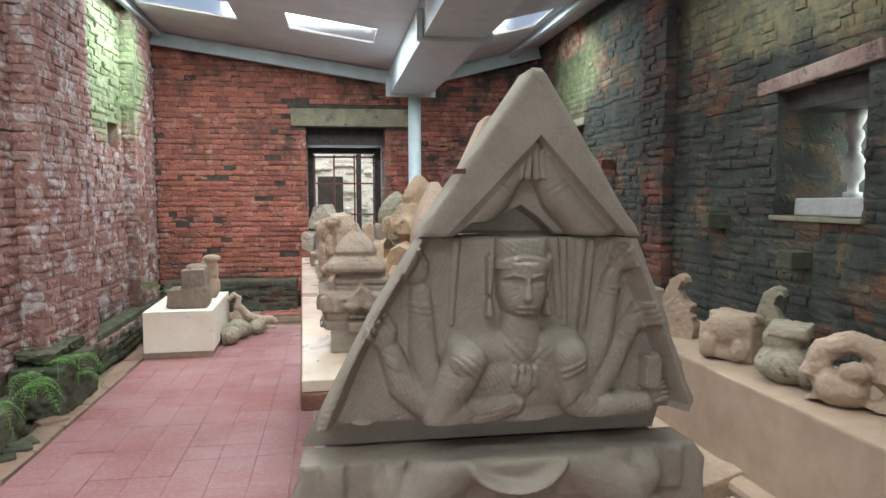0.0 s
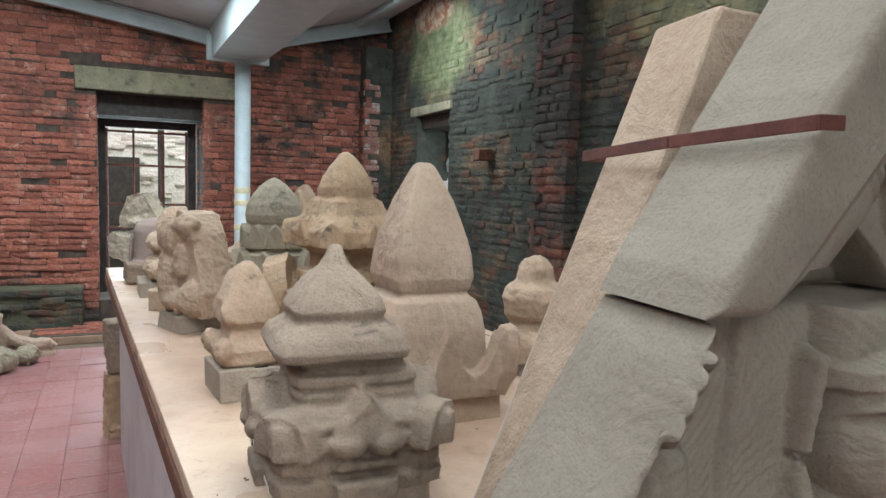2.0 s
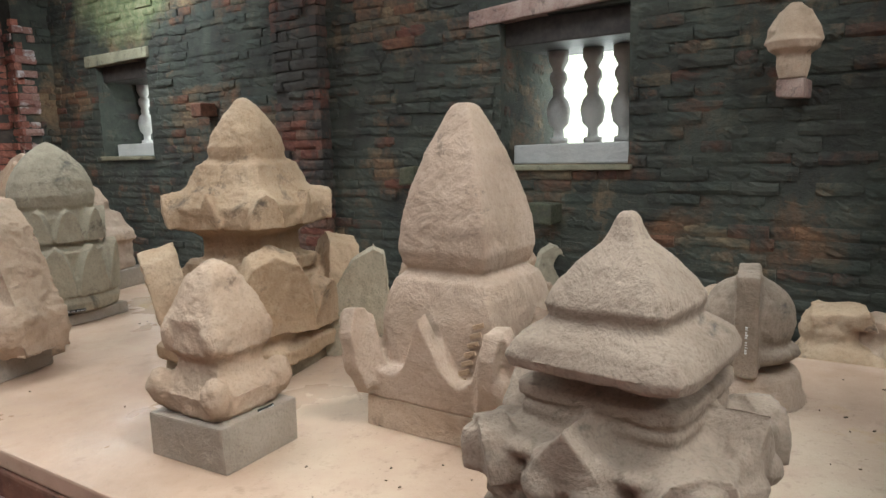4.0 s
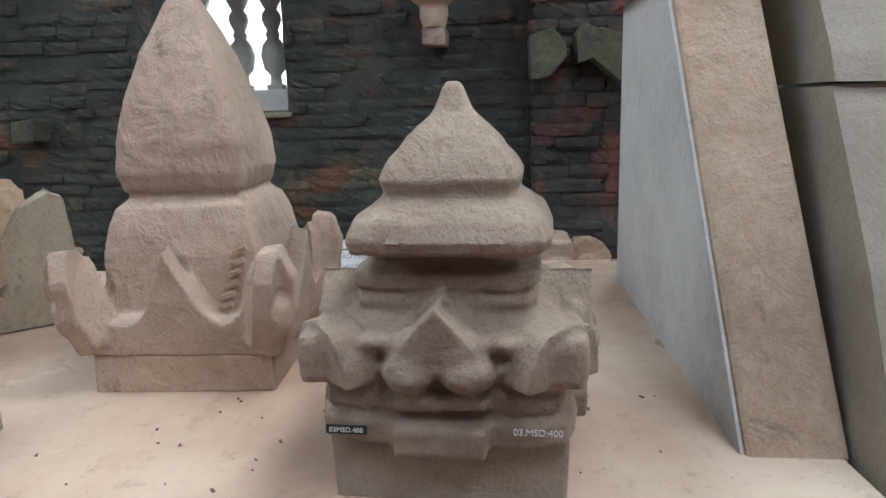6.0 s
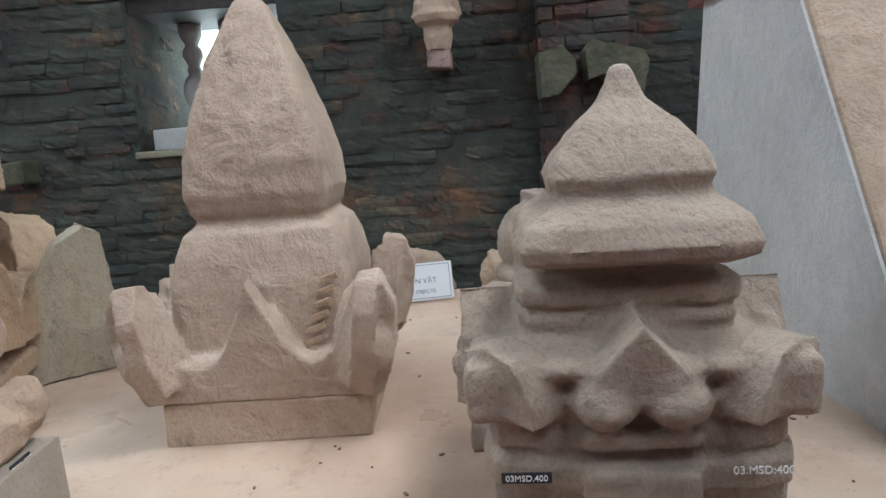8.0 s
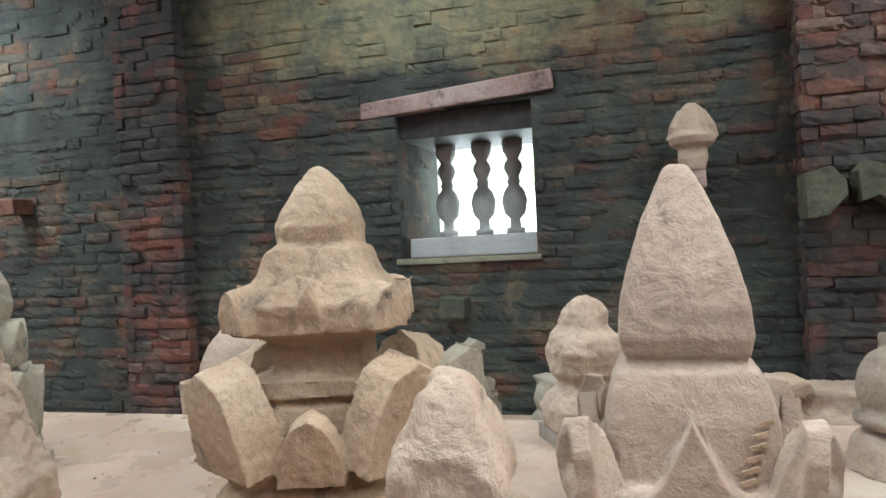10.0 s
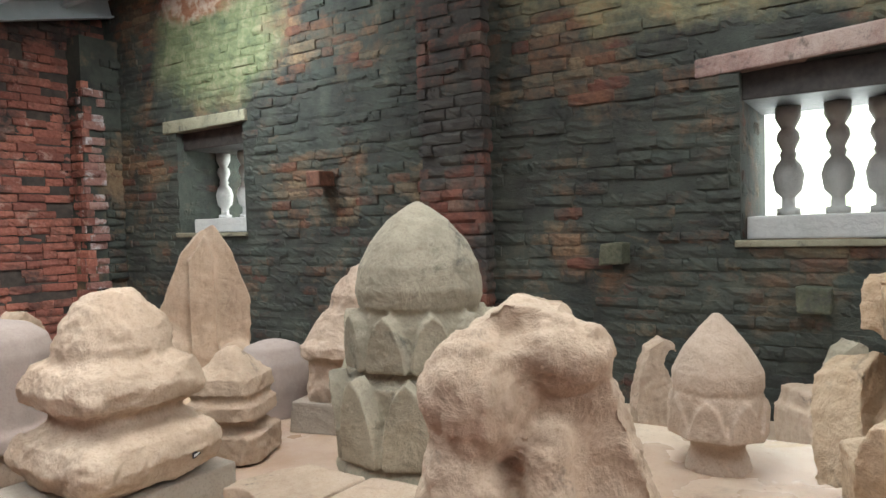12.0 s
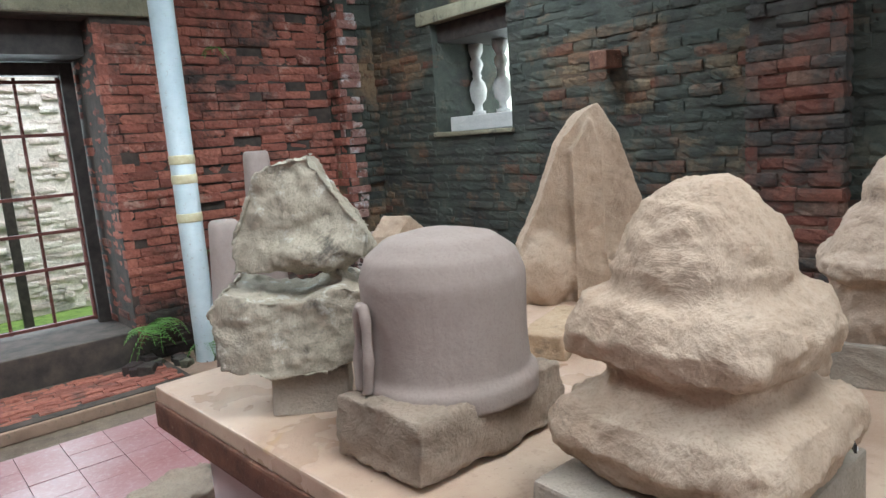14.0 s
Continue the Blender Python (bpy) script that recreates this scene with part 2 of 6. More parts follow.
def tile_material():
    """Red cement floor tiles: each its own shade, bleached by traffic, damp in places."""
    n = Nodes("red_floor_tile")
    p = n.where()
    geo = n.add("ShaderNodeNewGeometry").outputs["Random Per Island"]
    each = n.math("FRACT", n.math("ADD", geo, n.add("ShaderNodeObjectInfo").outputs["Random"]))
    c = n.ramp(each, (0.0, (0.25, 0.095, 0.09)), (0.5, (0.285, 0.115, 0.11)), (1.0, (0.23, 0.085, 0.08)))
    dust = n.ramp(n.noise(p, 1.7, 7, 0.66), (0.38, 0.0), (0.62, 0.55))
    c = n.mix(dust, c, (0.34, 0.2, 0.2))
    c = n.mix(n.ramp(n.noise(p, 40, 6, 0.7), (0.5, 0.0), (0.75, 0.5)), c, (0.46, 0.34, 0.33))
    wet = n.ramp(n.noise(p, 1.3, 5, 0.6), (0.42, 0.62), (0.6, 0.34))
    return n.done(c, wet, n.noise(p, 120, 5, 0.7), 0.15, 0.003, 0.4)


def table_top_material():
    """Cream cement stained ochre by damp."""
    n = Nodes("stained_cream_cement")
    p = n.where()
    c = n.ramp(n.noise(p, 2.2, 6, 0.6), (0.32, (0.35, 0.235, 0.165)), (0.5, (0.45, 0.32, 0.235)), (0.7, (0.57, 0.46, 0.345)))
    c = n.mix(n.ramp(n.noise(p, 3.7, 7, 0.72, 0.7), (0.6, 0.0), (0.7, 0.6)), c, (0.42, 0.27, 0.1))
    c = n.mix(n.ramp(n.noise(p, 34, 6, 0.7), (0.56, 0.0), (0.7, 0.5)), c, (0.3, 0.2, 0.14))
    dirt = n.noise(p, 6.5, 8, 0.75, 0.3)
    c = n.mix(n.ramp(dirt, (0.6, 0.0), (0.74, 0.7)), c, (0.2, 0.125, 0.085))
    c = n.mix(n.ramp(n.noise(p, 150, 4, 0.7), (0.62, 0.0), (0.72, 0.5)), c, (0.16, 0.1, 0.07))
    wet = n.ramp(n.noise(p, 2.6, 5, 0.6), (0.4, 0.72), (0.62, 0.22))
    return n.done(c, wet, n.noise(p, 70, 6, 0.7), 0.25, 0.004, 0.35)


MAT["tile"], MAT["table_top"] = tile_material(), table_top_material()
sheet = Nodes("clear_roof_sheet")
MAT["clear"] = sheet.done((0.95, 0.97, 1.0), 0.35)
sheet.b.inputs["Transmission Weight"].default_value = 1.0
sheet.b.inputs["IOR"].default_value = 1.02


# ---- building helpers ----
def part(name, bm, material, parent=None, label="", smooth=False):
    """Links a bmesh (or mesh) as one mesh object under a thing or a part."""
    if isinstance(bm, bmesh.types.BMesh):
        me = bpy.data.meshes.new(name)
        bmesh.ops.recalc_face_normals(bm, faces=bm.faces)
        bm.to_mesh(me)
        bm.free()
    else:
        me = bm
    if smooth:
        me.polygons.foreach_set("use_smooth", [True] * len(me.polygons))
    if not me.materials:
        me.materials.append(MAT[material])
    ob = new(name, me)
    if parent is not None:
        ob.parent = parent
    return tagged(ob, label)


def thing(name, x, y, z, turn=0.0, label="", category="", group="", kind=""):
    """An empty at a thing's base, to parent its parts."""
    ob = new(name)
    ob.matrix_world = pose(x, y, z, 0, 0, turn)
    ob.empty_display_size = 0.05
    return tagged(ob, label, category, group, kind)


def add_box(bm, x0, x1, y0, y1, z0, z1, bevel=0.0, m=None, wobble=0.0):
    """A box, its edges rounded and its corners a little out of true."""
    made = bmesh.ops.create_cube(bm, size=1.0)["verts"]
    for v in made:
        v.co = Vector((x0 + (v.co.x + 0.5) * (x1 - x0), y0 + (v.co.y + 0.5) * (y1 - y0), z0 + (v.co.z + 0.5) * (z1 - z0)))
        if wobble:
            v.co += Vector([random.uniform(-wobble, wobble) for _ in range(3)])
    if m is not None:
        bmesh.ops.transform(bm, matrix=m, verts=made)
    if bevel:
        edges = {e for v in made for e in v.link_edges}
        bmesh.ops.bevel(bm, geom=list(edges), offset=bevel, segments=2, profile=0.6, affect="EDGES")
    return bm


def box(*a, **k):
    return add_box(bmesh.new(), *a, **k)


def add_prism(bm, outline, y0, y1, m=None):
    """An upright outline in x and z, drawn through in y."""
    a = [bm.verts.new((x, y0, z)) for x, z in outline]
    b = [bm.verts.new((x, y1, z)) for x, z in outline]
    n = len(outline)
    bm.faces.new(a)
    bm.faces.new(b[::-1])
    for i in range(n):
        bm.faces.new((a[i], b[i], b[(i + 1) % n], a[(i + 1) % n]))
    if m is not None:
        bmesh.ops.transform(bm, matrix=m, verts=a + b)
    return bm


def add_lathe(bm, profile, square=2.0, segs=32, m=None, flat=1.0):
    """Rings of a rounded square (2: a circle, 8: nearly a square) along a profile of height and half width."""
    rings = []
    for z, r in profile:
        ring = []
        for i in range(segs):
            a = 2 * math.pi * (i if square > 4 else i + 0.5) / segs
            c, s = math.cos(a), math.sin(a)
            k = r / (abs(c) ** square + abs(s) ** square) ** (1 / square)
            ring.append(bm.verts.new((k * c, k * s * flat, z)))
        rings.append(ring)
    for a, b in zip(rings, rings[1:]):
        for i in range(segs):
            bm.faces.new((a[i], a[(i + 1) % segs], b[(i + 1) % segs], b[i]))
    bm.faces.new(rings[0][::-1])
    bm.faces.new(rings[-1])
    if m is not None:
        bmesh.ops.transform(bm, matrix=m, verts=[v for r in rings for v in r])
    return bm


def lathe(*a, **k):
    return add_lathe(bmesh.new(), *a, **k)


def add_blob(bm, x, y, z, rx, ry, rz, m=None, turn=0.0):
    mm = pose(x, y, z, 0, 0, turn) @ Matrix.Diagonal((rx, ry, rz, 1))
    bmesh.ops.create_icosphere(bm, subdivisions=3, radius=1.0, matrix=mm if m is None else m @ mm)
    return bm


def tube(bm, pts, r, segs=10):
    """A round bar through points."""
    pts = [Vector(p) for p in pts]
    rings = []
    for i, p in enumerate(pts):
        d = (pts[min(i + 1, len(pts) - 1)] - pts[max(i - 1, 0)]).normalized()
        q = d.to_track_quat("Z", "Y")
        rr = r[i] if isinstance(r, (list, tuple)) else r
        rings.append([bm.verts.new(p + q @ Vector((rr * math.cos(2 * math.pi * k / segs), rr * math.sin(2 * math.pi * k / segs), 0))) for k in range(segs)])
    for a, b in zip(rings, rings[1:]):
        for i in range(segs):
            bm.faces.new((a[i], a[(i + 1) % segs], b[(i + 1) % segs], b[i]))
    bm.faces.new(rings[0][::-1])
    bm.faces.new(rings[-1])
    return bm


# ---- bricks ----
BRICK_W, BRICK_H, BRICK_D = 0.185, 0.058, 0.06


def brick_template(seed):
    """A worn brick: its face is a small net, hollowed at the edges. Local x along the wall, z up, y out of it; real size."""
    rnd = random.Random(seed)
    nx, nz = 5, 3
    verts, faces = [], []
    chip = rnd.choice([0, 0, 1, 2, 3, 4])
    for j in range(nz + 1):
        for i in range(nx + 1):
            u, v = i / nx - 0.5, j / nz - 0.5
            x, z = u * BRICK_W, v * BRICK_H
            edge = (i in (0, nx)) + (j in (0, nz))
            y = -0.0025 * edge - (0.004 if edge == 2 else 0) + rnd.uniform(-0.003, 0.003)
            if edge:
                x *= rnd.uniform(0.98, 1.0)
                z *= rnd.uniform(0.95, 1.02)
            if chip and ((chip == 1 and i > 3) or (chip == 2 and i < 2) or (chip == 3 and j == 0) or (chip == 4 and j == nz)) and rnd.random() < 0.7:
                y -= rnd.uniform(0.004, 0.014)
            verts.append((x, y, z))
    row = nx + 1
    for j in range(nz):
        for i in range(nx):
            a = j * row + i
            faces.append((a, a + 1, a + row + 1, a + row))
    ring = [i for i in range(row)] + [j * row + nx for j in range(1, nz + 1)] + [nz * row + i for i in range(nx - 1, -1, -1)] + [j * row for j in range(nz - 1, 0, -1)]
    base = len(verts)
    for k in ring:
        verts.append((verts[k][0], -BRICK_D, verts[k][2]))
    for k in range(len(ring)):
        k2 = (k + 1) % len(ring)
        faces.append((ring[k2], ring[k], base + k, base + k2))
    return np.array(verts), faces


TEMPLATES = [brick_template(100 + i) for i in range(10)]
later = []


def brick_mesh(key, material):
    name = "brick_" + str(key) + material
    if name in bpy.data.meshes:
        return bpy.data.meshes[name]
    v, f = TEMPLATES[key]
    me = bpy.data.meshes.new(name)
    me.from_pydata(v.tolist(), [], f)
    me.materials.append(MAT[material])
    return me


def brick_face(wall, material, m, length, height, holes=(), singles=None, seed=1, ragged=0.006, missing=0.02, top=None, tilt=1.2):
    """Courses of bricks over a wall's face. m: where the face's lower left corner is, x along it, y out of it.
    holes: (x0, x1, z0, z1). singles: a stretch (x0, x1, z0, z1) whose bricks are objects of their own."""
    rnd = random.Random(seed)
    course = BRICK_H + 0.003
    allv, allf, n0 = [], [], 0
    count = 0
    rows = int(height / course)
    for j in range(rows):
        z = (j + 0.5) * course
        x = -rnd.uniform(0, BRICK_W)
        while x < length:
            w = BRICK_W * rnd.choice([0.5, 0.7, 0.8, 0.9, 1.0, 1.1, 1.25])
            x0, x1 = max(x, 0), min(x + w, length)
            x += w + 0.003
            for a, b, c, d in holes:
                if c - 0.02 < z < d + 0.02:
                    if x0 >= a and x1 <= b:
                        x1 = x0
                    elif x0 < a < x1:
                        x1 = a
                    elif x0 < b < x1:
                        x0 = b
            if x1 - x0 < 0.04 or rnd.random() < missing:
                continue
            if top is not None and top((x0 + x1) / 2, z) > rnd.random():
                continue
            key = rnd.randrange(len(TEMPLATES))
            out = rnd.gauss(0, ragged)
            sx, sz = (x1 - x0) / BRICK_W, rnd.uniform(0.88, 1.04)
            mm = m @ pose((x0 + x1) / 2, out, z + rnd.uniform(-0.005, 0.005), rnd.gauss(0, tilt), rnd.gauss(0, 0.7), rnd.gauss(0, tilt)) @ Matrix.Diagonal((sx, 1, sz, 1))
            if singles and singles[0] < (x0 + x1) / 2 < singles[1] and singles[2] < z < singles[3] and count < 290:
                count += 1
                later.append((wall, key, material, mm))
                continue
            v, f = TEMPLATES[key]
            a = np.array(mm)
            allv.append(v @ a[:3, :3].T + a[:3, 3])
            allf.extend([tuple(k + n0 for k in q) for q in f])
            n0 += len(v)
    if allv:
        me = bpy.data.meshes.new("brickwork")
        me.from_pydata(np.concatenate(allv).tolist(), [], allf)
        ob = part("brickwork", me, material, wall)
        ob["kind"] = "stuff"


def face_pose(x, y, z, turn):
    return pose(x, y, z, 0, 0, turn)


# ---- the room: floor, walls, roof ----
X0, X1, Y0, Y1 = -1.78, 2.81, -1.6, 8.66
THICK = 0.85

ground = part("ground", box(-60, 60, -60, 80, -0.6, -0.13), "grass")
tagged(ground, "rough green grass around the building", "ground", kind="structure")
floor = part("floor", box(X0 - 0.8, X1 + 0.8, Y0 - 0.8, Y1 + 0.85, -0.12, -0.022), "soil")
tagged(floor, "bare damp soil under a red tiled floor", "floor", kind="structure")


def solid_wall(name, rects, label, y0=0.0, y1=0.8, material="mortar"):
    """A wall's core, in pieces round its openings: rects of (x0, x1, z0, z1), given in the wall's own plane."""
    bm = bmesh.new()
    for a, b, c, d in rects:
        add_box(bm, a, b, y0, y1, c, d)
    ob = part(name, bm, material)
    return tagged(ob, label, "wall", kind="structure")


def around(length, height, holes):
    """The rectangles of a wall left over by its holes, which stand side by side."""
    out, x = [], 0.0
    for a, b, c, d in sorted(holes):
        out.append((x, a, 0, height))
        if c > 0.01:
            out.append((a, b, 0, c))
        out.append((a, b, d, height))
        x = b
    out.append((x, length, 0, height))
    return out


TOP = 3.5
# back wall: x from the left corner, with the doorway
DOOR = (-0.065 - X0, 0.885 - X0, 0.0, 2.235)
LINT = (-0.24 - X0, 1.27 - X0, 2.235, 2.45)
wall_back = solid_wall("wall_back", around(X1 - X0 + 0.3, TOP, [DOOR]) + [(-0.3, 0.0, 0, TOP)], "red brick wall with sooty head and a doorway", 0.018, THICK)
wall_back.matrix_world = pose(X0, Y1, 0)
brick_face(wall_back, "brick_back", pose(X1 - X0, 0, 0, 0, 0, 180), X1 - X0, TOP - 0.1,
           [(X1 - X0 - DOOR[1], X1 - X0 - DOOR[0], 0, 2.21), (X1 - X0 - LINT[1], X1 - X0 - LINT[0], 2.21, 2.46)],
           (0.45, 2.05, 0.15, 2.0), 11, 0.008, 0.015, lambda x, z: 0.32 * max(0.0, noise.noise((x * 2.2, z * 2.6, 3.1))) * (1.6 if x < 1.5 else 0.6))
# the doorway's reveals
for side, at, turn in (("l", DOOR[0], -90), ("r", DOOR[1], 90)):
    brick_face(wall_back, "brick_back", pose(at, THICK - 0.03, 0, 0, 0, -90) if turn < 0 else pose(at, 0.0, 0, 0, 0, 90), THICK - 0.03, 2.21, (), None, 12 + turn, 0.004, 0.0)

# right wall: runs along y; its own x runs from the back corner towards the start
LEN = Y1 - Y0
WIN = [(Y1 - 7.78, Y1 - 7.06, 1.39, 2.13), (Y1 - 3.93, Y1 - 3.25, 1.30, 2.03)]
wall_right = solid_wall("wall_right", around(LEN, TOP, WIN), "old brick wall black with mould and green algae", 0.007, 0.7, "brick_right")
wall_right.matrix_world = pose(X1, Y1, 0, 0, 0, -90)
# the face looks to -x: its x runs against the wall's
FACE_R = pose(LEN, 0, 0, 0, 0, 180)
flip = lambda h: (LEN - h[1], LEN - h[0], h[2], h[3])
LINT_R = [(Y1 - 7.9, Y1 - 7.01, 2.13, 2.26), (Y1 - 4.06, Y1 - 3.09, 2.03, 2.13)]
brick_face(wall_right, "brick_right", FACE_R, LEN, TOP - 0.08, [flip(h) for h in WIN + LINT_R], (LEN - 5.9, LEN - 4.3, 0.9, 2.9), 21, 0.0042, 0.025, None, 0.7)
for k, (a, b, c, d) in enumerate(WIN):
    for at, turn in ((a, -90), (b, 90)):
        brick_face(wall_right, "brick_right", pose(at, 0.5, c, 0, 0, -90) if turn < 0 else pose(at, 0.02, c, 0, 0, 90), 0.46, d - c, (), None, 30 + k, 0.004, 0.0)

# left wall, with a broken slot high up
wall_left = solid_wall("wall_left", around(LEN, TOP, [(7.0 - Y0, 7.3 - Y0, 1.87, 2.1)]), "bleached red brick wall with lichen and moss", 0.015, 0.7, "brick_left")
wall_left.matrix_world = pose(X0, Y0, 0, 0, 0, 90)
SLOT = (7.0 - Y0, 7.3 - Y0, 1.87, 2.1)
brick_face(wall_left, "brick_left", pose(LEN, 0, 0, 0, 0, 180), LEN, TOP - 0.05, [(LEN - SLOT[1], LEN - SLOT[0], SLOT[2], SLOT[3])],
           (LEN - 7.6, LEN - 5.6, 0.5, 2.5), 41, 0.008, 0.012)
slot_back = part("slot_back", box(X0 - 0.66, X0 - 0.6, 6.95, 7.35, 1.8, 2.15), "mortar")
tagged(slot_back, "dark brick at the back of a broken slot", "wall", kind="structure")

fb = bmesh.new()
for a, b, c, d in ((X0 - 0.7, -0.9, -0.1, TOP), (-0.9, 0.6, 2.2, TOP), (0.6, X1 + 0.7, -0.1, TOP)):
    add_box(fb, a, b, Y0 - 0.7, Y0, c, d)
wall_front = part("wall_front", fb, "brick_left")
tagged(wall_front, "plain brick wall with the entrance", "wall", kind="structure")


def pilaster(name, x, y0, y1, deep, material, facing, label, z0=0.0, z1=TOP - 0.2, seed=1):
    """A brick pilaster against a side wall; facing -1 looks to the left wall's room side, 1 to the other."""
    lo, hi = (x - deep + 0.014, x + 0.05) if facing < 0 else (x - 0.05, x + deep - 0.014)
    ob = part(name, box(lo, hi, y0 + 0.015, y1 - 0.015, z0, z1), material)
    tagged(ob, label, "pilaster", kind="structure")
    fx = x - deep if facing < 0 else x + deep
    w = y1 - y0
    if facing < 0:
        brick_face(ob, material, pose(fx, y0, z0, 0, 0, 90), w, z1 - z0, (), (0, w, 0.0, z1) if seed == 51 else None, seed, 0.006, 0.01)
        brick_face(ob, material, pose(fx + deep, y0, z0, 0, 0, 180), deep, z1 - z0, (), None, seed + 1, 0.004, 0.0)
        brick_face(ob, material, pose(fx, y1, z0), deep, z1 - z0, (), None, seed + 2, 0.004, 0.0)
    else:
        brick_face(ob, material, pose(fx, y1, z0, 0, 0, -90), w, z1 - z0, (), (0, w, 0.3, 2.6) if seed == 57 else None, seed, 0.006, 0.01)
        brick_face(ob, material, pose(fx, y0, z0, 0, 0, 180), deep, z1 - z0, (), None, seed + 1, 0.004, 0.0)
    return ob


pilaster("pilaster_right_1", X1, 5.13, 5.54, 0.09, "brick_pillar", -1, "sooty red brick pilaster", seed=51)
pilaster("pilaster_right_2", X1, 1.775, 2.145, 0.15, "brick_pillar", -1, "red brick pilaster with stone brackets", seed=54)
pilaster("pilaster_left_1", X0, 5.05, 6.1, 0.14, "brick_left", 1, "bleached brick pilaster with a stepped base", 0.0, TOP - 0.05, 57)
pilaster("pilaster_left_2", X0, 7.4, 8.05, 0.12, "brick_left", 1, "worn brick pilaster in the corner", 0.0, TOP - 0.3, 60)
corner = part("corner_pier", box(X1 - 0.3, X1 + 0.02, Y1 - 0.18, Y1 + 0.02, 0, 2.9), "brick_right")
tagged(corner, "ragged brick pier in the corner", "pilaster", kind="structure")
brick_face(corner, "brick_left", pose(X1 - 0.14, Y1 - 0.19, 0, 0, 0, 180), 0.17, 2.6, (), None, 63, 0.016, 0.12)
brick_face(corner, "brick_right", pose(X1, Y1 - 0.19, 0, 0, 0, 180), 0.15, 2.8, (), None, 65, 0.012, 0.1)
brick_face(corner, "brick_back", pose(X1 - 0.31, Y1 - 0.2, 0, 0, 0, 90), 0.2, 2.6, (), None, 64, 0.01, 0.1)

# roof: two slopes that fall to a gutter
GX0, GX1, GZ = 0.92, 1.40, 2.59
EAVE_L, EAVE_R = (X0 - 0.1, 3.285), (X1 + 0.1, 3.275)
VALLEY = 2.89


def roof_z(x):
    if x < 1.1:
        return VALLEY + (GX0 + 0.03 - x) / (GX0 + 0.03 - EAVE_L[0]) * (EAVE_L[1] - VALLEY)
    return VALLEY + (x - GX1 + 0.03) / (EAVE_R[0] - GX1 + 0.03) * (EAVE_R[1] - VALLEY)


def slope_piece(bm, xa, xb, ya, yb, lift=0.0, deep=0.02):
    v = [bm.verts.new((x, y, roof_z(x) + lift + dz)) for dz in (0, deep) for x, y in ((xa, ya), (xb, ya), (xb, yb), (xa, yb))]
    for q in ((3, 2, 1, 0), (4, 5, 6, 7), (0, 1, 5, 4), (1, 2, 6, 5), (2, 3, 7, 6), (3, 0, 4, 7)):
        bm.faces.new([v[i] for i in q])


SKY_L = [(6.65, 7.25), (3.5, 4.2), (1.4, 2.1), (-0.6, 0.1)]
SKY_R = [(6.42, 7.1), (3.4, 4.1), (1.2, 1.9)]
roof_bm = bmesh.new()
clear = []
for side, (xa, xb), strips, gaps in (("l", (EAVE_L[0], GX0 + 0.03), SKY_L, ((-1.55, -0.65), (-0.16, 0.67))),
                                     ("r", (GX1 - 0.03, EAVE_R[0]), SKY_R, ((1.58, 2.27),))):
    y = Y0 - 0.5
    for a, b in sorted(strips):
        slope_piece(roof_bm, xa, xb, y, a)
        x = xa
        for ga, gb in gaps:
            slope_piece(roof_bm, x, ga, a, b)
            clear.append((ga, gb, a, b))
            x = gb
        slope_piece(roof_bm, x, xb, a, b)
        y = b
    slope_piece(roof_bm, xa, xb, y, Y1 + 0.9)
ceiling = part("ceiling", roof_bm, "roof")
tagged(ceiling, "grey roof sheets falling to a valley gutter", "ceiling", kind="structure")
for a, b, c, d in clear:
    bm = bmesh.new()
    slope_piece(bm, a, b, c, d, 0.022, 0.006)
    pane = part("skylight", bm, "clear")
    pane.visible_shadow = False
    tagged(pane, "clear skylight sheet in the roof", "skylight", kind="structure")
    cx, cy = (a + b) / 2, (c + d) / 2
    tilt = math.degrees(math.atan2(roof_z(b) - roof_z(a), b - a))
    sky_lamp("skylight_light", pose(cx, cy, roof_z(cx) - 0.02, 0, -tilt, 0), (b - a) * 0.95, (d - c) * 0.95, (100 if cy > 5 else 37) * (b - a) * (d - c), DAY)


def beam(name, a, b, w, h, label, thick=0.012, material="steel"):
    """A steel I-beam between two points."""
    a, b = Vector(a), Vector(b)
    length = (b - a).length
    bm = bmesh.new()
    add_box(bm, 0, length, -w / 2, w / 2, -thick / 2, thick / 2)
    add_box(bm, 0, length, -w / 2, w / 2, h - thick / 2, h + thick / 2)
    add_box(bm, 0, length, -thick / 2, thick / 2, thick / 2, h - thick / 2)
    ob = part(name, bm, material)
    d = (b - a).normalized()
    side = Vector((0, 0, 1)).cross(d).normalized()
    up = d.cross(side)
    ob.matrix_world = Matrix.Translation(a) @ Matrix((d, side, up)).transposed().to_4x4()
    return tagged(ob, label, "beam", "roof beams", "structure")


for y in (8.5, 4.6, 0.4):
    beam("roof_beam", (X0 + 0.02, y, roof_z(X0) - 0.155), (GX0 - 0.01, y, roof_z(GX0) - 0.155), 0.075, 0.13, "grey painted steel roof beam")
    beam("roof_beam", (GX1 + 0.01, y, roof_z(GX1) - 0.155), (X1 - 0.02, y, roof_z(X1) - 0.155), 0.075, 0.13, "grey painted steel roof beam")
for x in (-1.64, 2.4):
    beam("purlin", (x, Y0, roof_z(x) - 0.07), (x, Y1 - 0.2, roof_z(x) - 0.07), 0.05, 0.05, "pale steel purlin under the roof")

